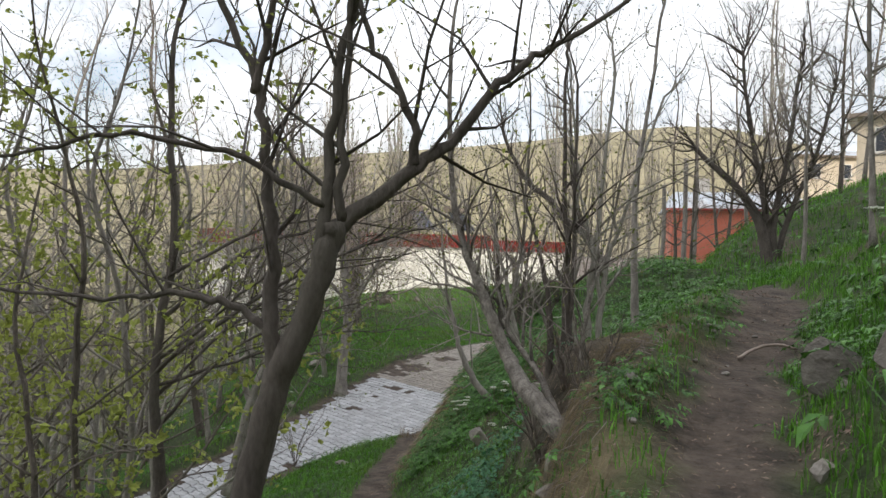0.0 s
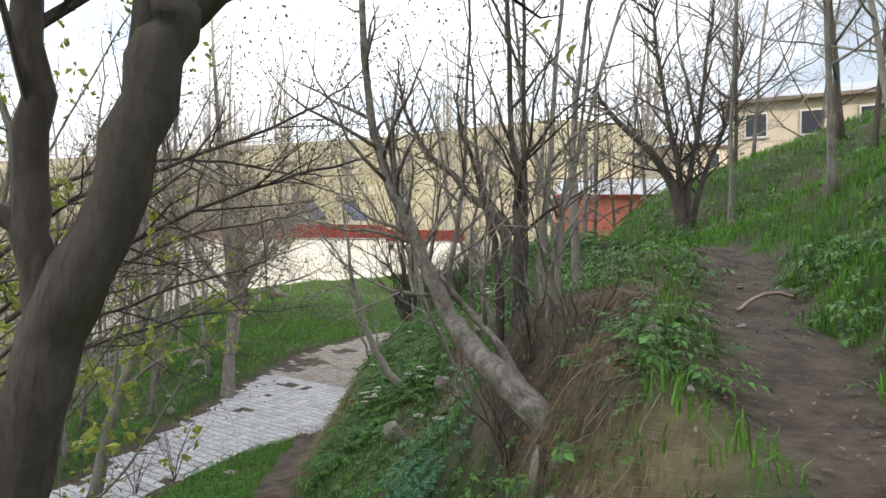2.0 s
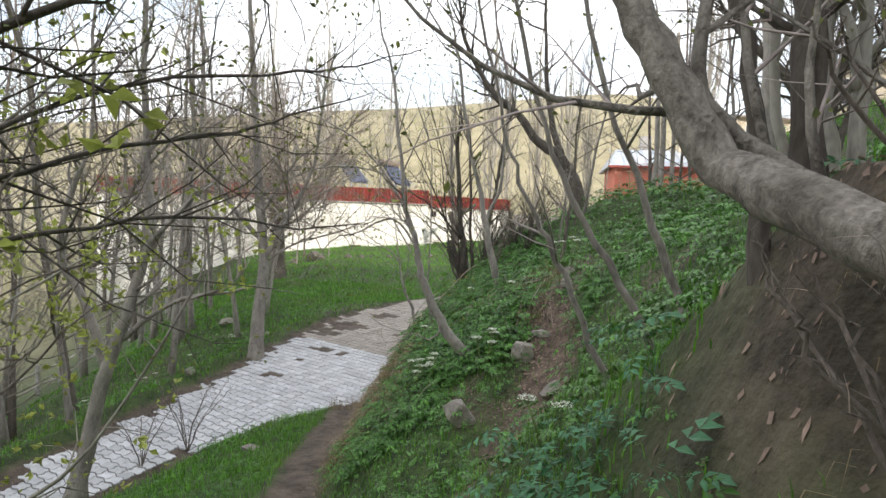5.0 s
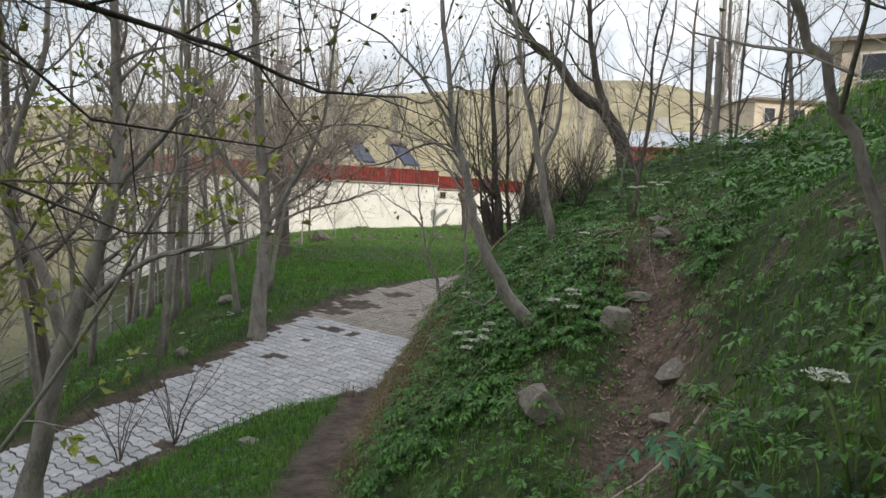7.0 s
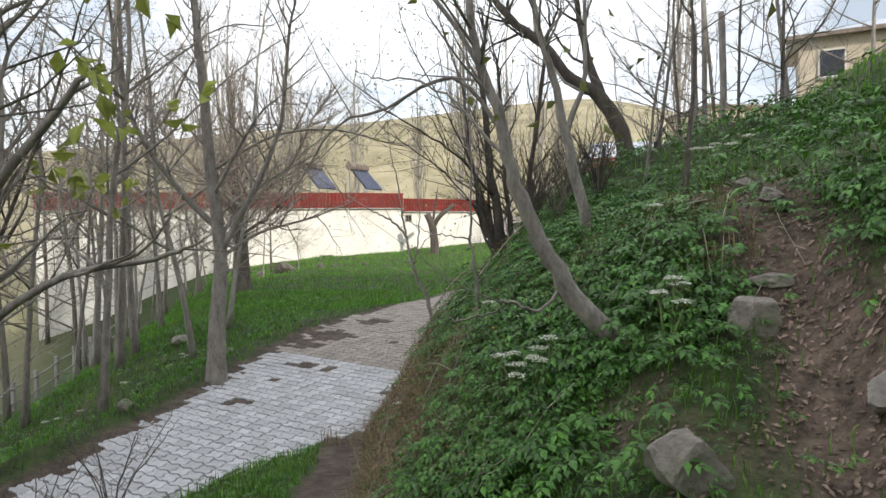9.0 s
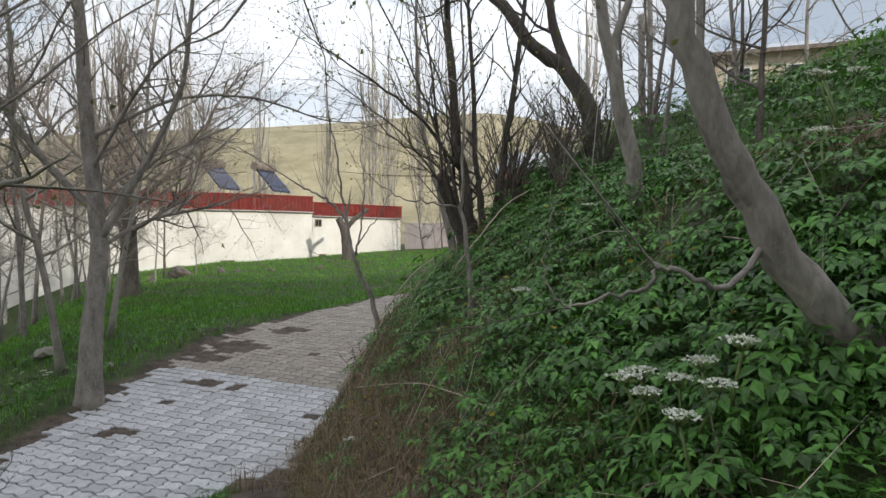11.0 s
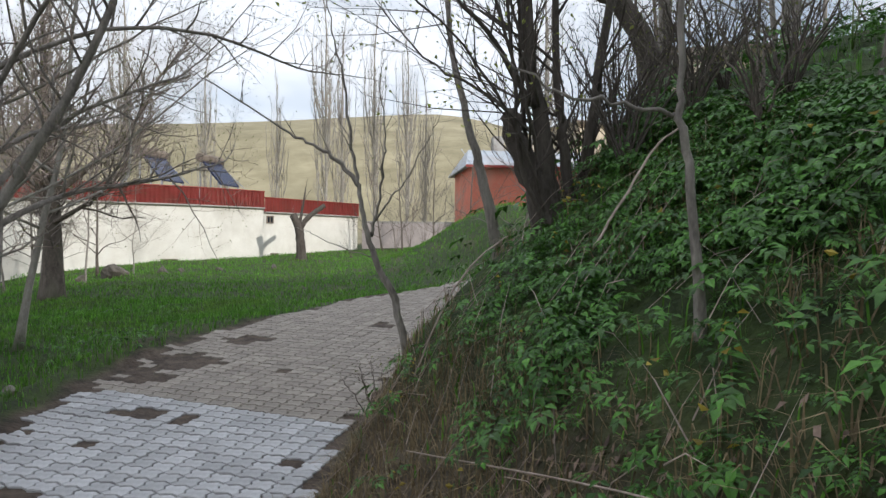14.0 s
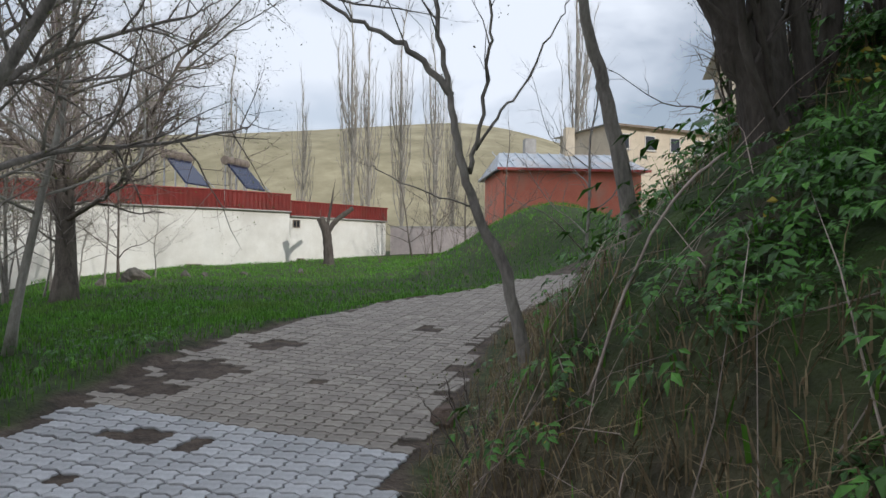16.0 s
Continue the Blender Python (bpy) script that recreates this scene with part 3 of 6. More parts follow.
def wall_window(parent, a, b, f, z0, z1, w, name="window"):
    """A small framed window set on a wall from a to b at the share f of its length."""
    a, b = Vector((*a, 0)), Vector((*b, 0))
    t = (b - a).normalized()
    n = Vector((t.y, -t.x, 0))
    m = a.lerp(b, f)
    turn = Matrix((( t.x, -n.x, 0, m.x), (t.y, -n.y, 0, m.y), (0, 0, 1, 0), (0, 0, 0, 1)))
    bm = bmesh.new()
    for x0, x1, q0, q1 in ((-w / 2, w / 2, z0, z0 + 0.06), (-w / 2, w / 2, z1 - 0.06, z1), (-w / 2, -w / 2 + 0.06, z0 + 0.06, z1 - 0.06), (w / 2 - 0.06, w / 2, z0 + 0.06, z1 - 0.06), (-0.02, 0.02, z0 + 0.06, z1 - 0.06)):
        box(bm, x0, x1, -0.05, 0.03, q0, q1)
    bm.transform(turn)
    frame_ob = part(name, bm, PLANK, parent)
    bm = bmesh.new()
    box(bm, -w / 2 + 0.05, w / 2 - 0.05, -0.015, 0.03, z0 + 0.05, z1 - 0.05)
    bm.transform(turn)
    part("pane", bm, DARK_GLASS, frame_ob)


wall_window(house, (-1.05, 43.9), c3, 0.06, 1.75, 2.2, 0.5, "vent_window")
wall_window(house, c0, c1, 0.915, -0.75, -0.2, 0.75)
wall_window(house, (-1.05, 43.9), c3, 0.1, -0.45, 0.05, 0.5)


def water_heater(x, y, z, turn):
    """A solar water heater: a tilted dark collector on a frame, with its tank along the top."""
    thing = tagged(new("solar_water_heater"), "solar water heater with dark glass collector on a flat roof", "solar heater", "roof water heaters")
    thing.matrix_world = pose(x, y, z, 0, 0, turn)
    bm = bmesh.new()
    box(bm, -0.95, 0.95, -0.05, 0.05, 0, 1.9, 0.02)
    bm.transform(Matrix.Translation((0, 0.2, 0.95)) @ Matrix.Rotation(radians(-42), 4, "X"))
    part("collector", bm, PANEL_BLUE, thing, "dark blue glazed collector")
    bm = bmesh.new()
    bmesh.ops.create_cone(bm, segments=16, radius1=0.26, radius2=0.26, depth=2.1, cap_ends=True, matrix=Matrix.Translation((0, 1.55, 2.55)) @ Matrix.Rotation(radians(90), 4, "Y"))
    part("tank", bm, PLANK, thing, "dark horizontal water tank")
    for sx in (-0.9, 0.9):
        for dy, tz in ((1.6, 2.4), (0.9, 1.7), (0.25, 1.0)):
            block("leg", thing, STEEL, sx - 0.03, sx + 0.03, dy - 0.03, dy + 0.03, 0, tz)
    bm = bmesh.new()
    box(bm, -0.03, 0.03, 0, 2.2, -0.02, 0.02)
    bm.transform(Matrix.Translation((1.0, -0.1, 0.9)) @ Matrix.Rotation(radians(40), 4, "X"))
    part("pipe", bm, STEEL, thing, "pale downpipe")


water_heater(-2.75, 45.6, 3.0, 60)
water_heater(-5.65, 43.8, 3.0, 60)

red = tagged(new("cottage"), "coral-painted cottage with a pale tin pitched roof", "house")
red.matrix_world = pose(12.9, 48.4, 1.0, 0, 0, -8)
bm = bmesh.new()
box(bm, 0, 9.6, 0, 7.5, 0.2, 5.1)
part("wall", bm, RED_WALL, red)
bm = bmesh.new()
ridge = 6.7
v = [bm.verts.new(q) for q in ((-0.5, -0.5, 5.05), (10.1, -0.5, 5.05), (9.4, 3.75, ridge), (0.4, 3.75, ridge), (-0.5, 8.0, 5.05), (10.1, 8.0, 5.05))]
for f in ((0, 1, 2, 3), (5, 4, 3, 2), (0, 3, 4), (1, 5, 2)):
    bm.faces.new([v[i] for i in f])
bmesh.ops.recalc_face_normals(bm, faces=bm.faces[:])
bmesh.ops.solidify(bm, geom=bm.faces[:], thickness=0.08)
roof = part("roof", bm, ROOF_TIN, red, "pale weathered tin sheets")
for i in range(12):
    bm = bmesh.new()
    box(bm, -0.025, 0.025, 0, 4.6, 0.01, 0.05)
    bm.transform(Matrix.Translation((-0.1 + 0.84 * i, -0.48, 5.08)) @ Matrix.Rotation(math.atan2(ridge - 5.05, 4.25), 4, "X"))
    part("seam", bm, ROOF_TIN, roof)
block("fascia", red, RED_SHEET, -0.5, 10.1, -0.56, -0.48, 4.93, 5.1)
block("chimney", red, TAN_WALL, 5.2, 5.9, 3.2, 3.9, 6.3, 8.6, bevel=0.04, label="tall rendered chimney")
block("chimney", red, CONCRETE, 2.4, 3.3, 4.2, 4.9, 6.2, 7.9, bevel=0.06)

yard = tagged(new("yard_wall"), "long pinkish grey block yard wall with coping", "wall")
for a, b in (((5.4, 49.2), (12.2, 47.2)),):
    t = (Vector((*b, 0)) - Vector((*a, 0)))
    n = Vector((t.y, -t.x, 0)).normalized() * 0.2
    for name, z0, z1, k, mat in (("wall", -0.6, 2.0, 1.0, PINK_WALL), ("coping", 2.0, 2.12, 1.5, CONCRETE)):
        bm = bmesh.new()
        prism(bm, [(a[0], a[1]), (b[0], b[1]), (b[0] - n.x * k, b[1] - n.y * k), (a[0] - n.x * k, a[1] - n.y * k)], z0, z1)
        part(name, bm, mat, yard)


def hill_house(x, y, z, w, d, h, turn, label, wall, group="houses on the hill"):
    thing = tagged(new("hill_house"), label, "house", group)
    thing.matrix_world = pose(x, y, z, 0, 0, turn)
    block("wall", thing, wall, 0, w, 0, d, -2, h)
    bm = bmesh.new()
    v = [bm.verts.new(q) for q in ((-0.6, -0.6, h), (w + 0.6, -0.6, h), (w * 0.75, d / 2, h + 1.2), (w * 0.25, d / 2, h + 1.2), (-0.6, d + 0.6, h), (w + 0.6, d + 0.6, h))]
    for f in ((0, 1, 2, 3), (5, 4, 3, 2), (0, 3, 4), (1, 5, 2), (0, 4, 5, 1)):
        bm.faces.new([v[i] for i in f])
    bmesh.ops.recalc_face_normals(bm, faces=bm.faces[:])
    part("roof", bm, ROOF_TIN, thing)
    block("eave_board", thing, PLANK, -0.6, w + 0.6, -0.62, -0.5, h - 0.16, h + 0.04)
    n = max(2, int(w / 2.6))
    for k in range(n):
        cx = w * (k + 0.5) / n
        win = block("window", thing, WHITEWASH, cx - 0.6, cx + 0.6, -0.06, 0.05, h - 2.1, h - 0.7)
        block("pane", win, DARK_GLASS, cx - 0.52, cx + 0.52, -0.08, -0.062, h - 2.02, h - 0.78)
    for k in range(n):
        cx = w * (k + 0.5) / n
        block("sill", thing, CONCRETE, cx - 0.7, cx + 0.7, -0.14, 0.0, h - 2.18, h - 2.1)
    return thing


hill_house(19.3, 34.0, 7.5, 14, 6, 3.0, -30, "cream two-eaved house on top of the bank", TAN_WALL)
hill_house(27.0, 60.0, 6.0, 12, 8, 6.0, 10, "tan house with overhanging eaves behind the cottage", TAN_WALL)


# ---------------------------------------------------------------- the trees beside the path
tree("dark brown forked tree leaning over the slope, budding", [
    ([(-0.1, -1.52, 0.75), (-0.07, -1.53, 1.5), (-0.03, -1.53, 2.03), (0.04, -1.52, 2.39), (0.13, -1.51, 2.61), (0.21, -1.5, 2.88), (0.24, -1.49, 2.99)], 0.06, 0.042, 0),
    ([(0.2, -1.5, 2.84), (0.21, -1.5, 3.0), (0.22, -1.49, 3.22), (0.25, -1.49, 3.53), (0.3, -1.46, 3.85), (0.36, -1.42, 4.6)], 0.03, 0.01),
    ([(0.26, -1.49, 3.0), (0.27, -1.49, 3.28), (0.28, -1.48, 3.57), (0.34, -1.5, 4.3)], 0.02, 0.008),
    ([(0.22, -1.49, 2.95), (0.41, -1.44, 3.11), (0.51, -1.4, 3.21), (0.63, -1.35, 3.3), (0.77, -1.31, 3.48), (0.89, -1.26, 3.61), (1.04, -1.21, 3.71), (1.3, -1.1, 3.9)], 0.034, 0.01),
    ([(0.52, -1.42, 3.2), (0.5, -1.46, 3.35), (0.42, -1.47, 3.52), (0.32, -1.48, 3.71), (0.2, -1.5, 4.2)], 0.02, 0.008),
    ([(0.06, -1.52, 2.48), (0.03, -1.52, 2.66), (0.04, -1.52, 2.9), (0.01, -1.52, 3.12), (-0.01, -1.52, 3.31), (-0.06, -1.52, 3.55), (-0.2, -1.53, 3.84), (-0.35, -1.55, 4.4)], 0.034, 0.01),
    ([(-0.04, -1.52, 3.45), (0.0, -1.51, 3.66), (0.05, -1.51, 3.9), (0.1, -1.5, 4.4)], 0.018, 0.008),
    ([(0.04, -1.52, 2.6), (-0.06, -1.53, 2.68), (-0.18, -1.54, 2.72), (-0.36, -1.56, 2.73), (-0.55, -1.59, 2.71), (-0.95, -1.61, 2.74)], 0.018, 0.008),
    ([(0.2, -1.5, 3.05), (0.02, -1.57, 3.17), (-0.22, -1.64, 3.25), (-0.43, -1.72, 3.26), (-0.65, -1.79, 3.19), (-0.9, -1.9, 3.16)], 0.014, 0.006),
], 3, BARK_DARK, TWIG, LEAF_YOUNG, bare=0.6, reach=(0.74, 0.38, 0.17), density=(7, 8, 8), thick=(0.0100, 0.0056, 0.0029), bud=0.03, bud_chance=0.4)

tree("mottled grey tree leaning out from the cut bank", [
    ([(1.42, -0.42, 1.68), (1.22, -0.2, 1.84), (1.09, 0.0, 1.95), (0.97, 0.13, 2.06), (0.88, 0.34, 2.15), (0.83, 0.52, 2.22), (0.74, 0.58, 2.4), (0.66, 0.64, 2.59), (0.57, 0.71, 2.78), (0.49, 0.77, 2.98), (0.4, 0.86, 3.4), (0.36, 1.0, 4.2)], 0.076, 0.024),
    ([(1.15, 0.12, 1.9), (1.05, 0.36, 2.1), (0.92, 0.57, 2.25), (0.83, 0.63, 2.37), (0.85, 0.69, 2.56), (0.89, 0.76, 2.81), (0.92, 0.83, 3.06), (0.95, 0.9, 3.9)], 0.026, 0.01),
    ([(1.28, 0.5, 1.95), (1.31, 0.57, 2.27), (1.34, 0.64, 2.47), (1.4, 0.7, 2.73), (1.48, 0.77, 2.9), (1.6, 0.9, 3.6)], 0.02, 0.008),
], 5, BARK_MOTTLED, TWIG_GREY, BUD, knot=0.005, bare=0.5, reach=(1.08, 0.56, 0.23), density=(5.5, 8, 8), thick=(0.0125, 0.0064, 0.0031))

tree("cluster of dark stems on the bank top", [
    ([(1.14, 0.94, 1.75), (1.12, 1.02, 2.41), (1.08, 1.11, 2.75), (1.0, 1.2, 3.05)], 0.03, 0.014, 0.4),
    ([(1.22, 0.93, 1.8), (1.23, 1.02, 2.55), (1.24, 1.11, 2.94), (1.23, 1.19, 3.24), (1.22, 1.3, 4.2)], 0.036, 0.014),
    ([(1.26, 0.93, 1.85), (1.27, 1.01, 2.55), (1.28, 1.11, 2.99), (1.3, 1.21, 4.0)], 0.026, 0.01),
], 7, BARK_DARK, TWIG, BUD, bare=0.4, reach=(1.08, 0.56, 0.23), density=(5, 8, 7), thick=(0.0112, 0.0064, 0.0031))

tree("cluster of pale grey stems beside the ledge", [
    ([(1.42, 1.15, 2.1), (1.41, 1.22, 2.46), (1.47, 1.31, 2.91), (1.5, 1.38, 3.15), (1.6, 1.5, 4.3)], 0.034, 0.012),
    ([(1.5, 1.14, 2.1), (1.51, 1.21, 2.51), (1.57, 1.29, 2.88), (1.67, 1.35, 3.13), (1.95, 1.5, 4.0)], 0.03, 0.01),
    ([(1.5, 1.2, 2.5), (1.46, 1.24, 2.77), (1.41, 1.33, 3.06), (1.3, 1.45, 3.7)], 0.018, 0.008),
    ([(1.36, 1.2, 2.1), (1.3, 1.3, 2.6), (1.33, 1.42, 3.4), (1.28, 1.5, 4.2)], 0.02, 0.008),
], 8, BARK_PALE, TWIG_GREY, BUD, bare=0.4, reach=(1.08, 0.56, 0.23), density=(5, 8, 7), thick=(0.0112, 0.0064, 0.0031))

tree("slender grey tree at the edge of the ledge", [
    ([(2.06, 2.74, at(2.06, 2.74, 0.1)), (2.03, 2.83, 2.83), (2.05, 2.93, 3.58), (2.15, 3.02, 4.19), (2.3, 3.2, 5.3)], 0.042, 0.014),
], 9, BARK_GREY, TWIG_GREY, BUD, bare=0.35, density=(3.2, 5, 6), reach=(1.22, 0.50, 0.23))

z = at(5.03, 7.41)
tree("dark many-stemmed thorny tree on the slope", [
    ([(5.03, 7.41, z - 0.2), (4.86, 7.46, z + 0.6), (4.51, 7.53, z + 1.2), (4.0, 7.6, z + 1.7)], 0.11, 0.03),
    ([(5.05, 7.41, z - 0.1), (5.08, 7.45, z + 0.8), (5.26, 7.49, z + 1.7), (5.45, 7.6, z + 3.0)], 0.07, 0.02),
    ([(5.0, 7.45, z - 0.1), (4.95, 7.47, z + 0.8), (4.78, 7.54, z + 1.7), (4.6, 7.7, z + 3.2)], 0.07, 0.02),
    ([(5.1, 7.45, z - 0.1), (5.3, 7.5, z + 0.7), (5.7, 7.6, z + 1.6), (6.0, 7.7, z + 2.6)], 0.06, 0.02),
], 10, BARK_DARK, TWIG, BUD, bare=0.15, density=(7, 8, 7), reach=(1.76, 0.75, 0.32), thick=(0.0200, 0.0096, 0.0051))

tree("twin-trunked dark tree in the grass below the path", [
    ([(-3.54, 5.98, -1.10), (-3.44, 6.02, -0.52), (-3.25, 6.08, 0.35), (-3.04, 6.14, 1.02), (-2.90, 6.19, 1.70), (-2.91, 6.25, 2.46), (-3.00, 6.33, 3.51), (-3.05, 6.47, 4.77)], 0.1, 0.025),
    ([(-3.27, 6.08, 0.31), (-3.56, 6.14, 1.09), (-3.82, 6.17, 1.51), (-3.71, 6.22, 2.23), (-3.54, 6.27, 2.82), (-3.57, 6.38, 4.20)], 0.055, 0.015),
    ([(-3.11, 6.11, 0.64), (-2.61, 6.14, 1.04), (-1.94, 6.17, 1.19)], 0.035, 0.008, 0.6),
    ([(-2.92, 6.19, 1.61), (-2.36, 6.06, 2.18)], 0.035, 0.008, 0.4),
], 11, BARK_GREY, TWIG_GREY, BUD, bare=0.3, density=(4.5, 7, 7), reach=(0.95, 0.55, 0.25), thick=(0.0200, 0.0096, 0.0051))

tree("straight brown tree beside the paved lane", [
    ([(-3.55, 12.39, -1.15), (-3.5, 12.47, 0.0), (-3.46, 12.55, 1.04), (-3.61, 12.66, 2.59), (-3.75, 12.78, 4.14), (-3.85, 12.86, 5.18), (-4.0, 13.0, 7.0)], 0.15, 0.03),
    ([(-3.47, 12.55, 1.0), (-2.9, 12.4, 1.9), (-2.4, 12.3, 3.0), (-2.2, 12.2, 4.4)], 0.06, 0.015),
    ([(-3.5, 12.6, 1.4), (-4.2, 12.5, 2.2), (-4.8, 12.4, 3.4), (-5.0, 12.4, 5.0)], 0.06, 0.015),
    ([(-3.6, 12.6, 2.3), (-2.6, 12.9, 2.9), (-1.6, 13.1, 3.0), (-0.7, 13.3, 2.8)], 0.03, 0.008),
    ([(-3.48, 12.55, 0.9), (-3.0, 13.2, 1.3), (-2.4, 13.9, 1.5), (-1.7, 14.6, 1.8)], 0.035, 0.008, 1.3),
    ([(-3.48, 12.5, 1.2), (-3.1, 13.0, 1.9), (-2.7, 13.4, 2.3), (-2.1, 13.9, 2.7)], 0.035, 0.008, 1.2),
    ([(-3.5, 12.6, 1.6), (-3.3, 13.6, 2.0), (-3.2, 14.6, 2.2), (-2.9, 15.6, 2.6)], 0.03, 0.008, 1.2),
    ([(-3.55, 12.6, 1.9), (-3.0, 12.1, 2.6), (-2.6, 11.7, 3.0), (-2.1, 11.3, 3.3)], 0.03, 0.008, 1.2),
], 12, BARK_GREY, TWIG_PALE, BUD, bare=0.2, density=(5.5, 8.5, 7), reach=(1.4, 0.7, 0.3), thick=(0.016, 0.009, 0.005))

tree("young curved tree at the edge of the lane", [
    ([(-0.1, 10.12, -0.15), (-0.19, 10.15, 0.37), (-0.3, 10.17, 0.62), (-0.39, 10.19, 0.86), (-0.43, 10.2, 1.08), (-0.46, 10.21, 1.25), (-0.51, 10.22, 1.49), (-0.56, 10.24, 1.95)], 0.032, 0.01, 0.3),
    ([(-0.45, 10.21, 1.22), (-0.57, 10.24, 1.38), (-0.69, 10.27, 1.46), (-0.83, 10.3, 1.53), (-1.0, 10.34, 1.64), (-1.35, 10.4, 1.86)], 0.018, 0.005, 0.8),
    ([(-0.38, 10.19, 0.9), (-0.33, 10.18, 1.08), (-0.3, 10.17, 1.37), (-0.29, 10.17, 1.57), (-0.32, 10.17, 1.9)], 0.012, 0.004, 0.8),
    ([(-0.35, 10.19, 0.99), (-0.26, 10.16, 1.13), (-0.16, 10.14, 1.25), (-0.04, 10.11, 1.5), (0.02, 10.1, 1.6)], 0.008, 0.003, 0.6),
    ([(-0.37, 10.19, 0.75), (-0.54, 10.23, 0.8), (-0.74, 10.28, 0.89)], 0.005, 0.002, 0.5),
], 13, BARK_GREY, TWIG, BUD, bare=0.55, density=(5, 5, 0.0), reach=(0.46, 0.19, 0.09), thick=(0.0050, 0.0035, 0.0034), bud=0.016, bud_chance=0.35)

tree("leaning grey tree rooted in the herbs of the bank", [
    ([(0.68, 5.12, 0.72), (0.46, 5.13, 0.91), (0.29, 5.15, 1.13), (0.18, 5.16, 1.34), (0.09, 5.17, 1.61), (0.04, 5.18, 1.85), (-0.04, 5.19, 2.08), (-0.1, 5.21, 2.4), (-0.2, 5.3, 3.3)], 0.058, 0.016, 0.8),
    ([(0.32, 5.14, 1.05), (0.22, 5.14, 0.95), (0.1, 5.15, 0.97), (0.04, 5.15, 0.99), (0.0, 5.15, 0.955), (-0.09, 5.16, 0.925), (-0.17, 5.16, 0.912), (-0.205, 5.16, 0.92), (-0.228, 5.16, 0.97)], 0.009, 0.003, 0.6),
    ([(0.05, 5.18, 1.79), (-0.18, 5.2, 2.03), (-0.47, 5.21, 1.91), (-0.71, 5.22, 1.83), (-0.84, 5.22, 1.65)], 0.012, 0.004, 0.8),
    ([(-0.04, 5.19, 2.08), (-0.3, 5.3, 2.5), (-0.6, 5.4, 2.8), (-1.0, 5.5, 3.0)], 0.014, 0.004),
    ([(0.09, 5.17, 1.61), (-0.1, 5.35, 1.9), (-0.3, 5.6, 2.1), (-0.55, 5.9, 2.2)], 0.01, 0.003),
], 14, BARK_GREY, TWIG_GREY, BUD, bare=0.5, bud=0.014, density=(5.5, 7, 6), reach=(0.94, 0.44, 0.18), thick=(0.0100, 0.0056, 0.0031))

tree("thick dark knotted tree on the brow of the bank", [
    ([(2.9, 11.65, at(2.9, 11.65, 0.2)), (2.76, 11.67, 2.7), (2.43, 11.7, 3.26), (2.02, 11.73, 3.52), (1.61, 11.76, 4.03), (1.11, 11.8, 4.46), (0.6, 11.9, 5.3)], 0.15, 0.04),
    ([(2.5, 11.7, 3.15), (2.32, 11.72, 3.68), (2.2, 11.74, 4.19), (2.13, 11.76, 4.7), (2.05, 11.8, 6.2)], 0.085, 0.02),
], 15, BARK_DARK, TWIG, BUD, bare=0.5, density=(4, 6, 6), reach=(1.89, 0.81, 0.32), thick=(0.0250, 0.0112, 0.0054))

tree("slim grey leaning tree standing in the herbs of the bank", [
    ([(0.96, 6.95, at(0.96, 6.95, 0.15)), (0.93, 6.95, 1.35), (0.82, 6.95, 1.8), (0.75, 6.95, 2.15), (0.66, 6.95, 2.55), (0.55, 6.95, 2.95), (0.4, 6.97, 3.9)], 0.055, 0.02),
    ([(0.78, 6.95, 2.0), (0.95, 7.05, 2.5), (1.0, 7.2, 3.1), (1.1, 7.3, 3.9)], 0.026, 0.01),
], 16, BARK_GREY, TWIG_GREY, BUD, bare=0.5, density=(4, 6, 6), reach=(1.0, 0.5, 0.2), thick=(0.0125, 0.007, 0.0036), bud=0.014)

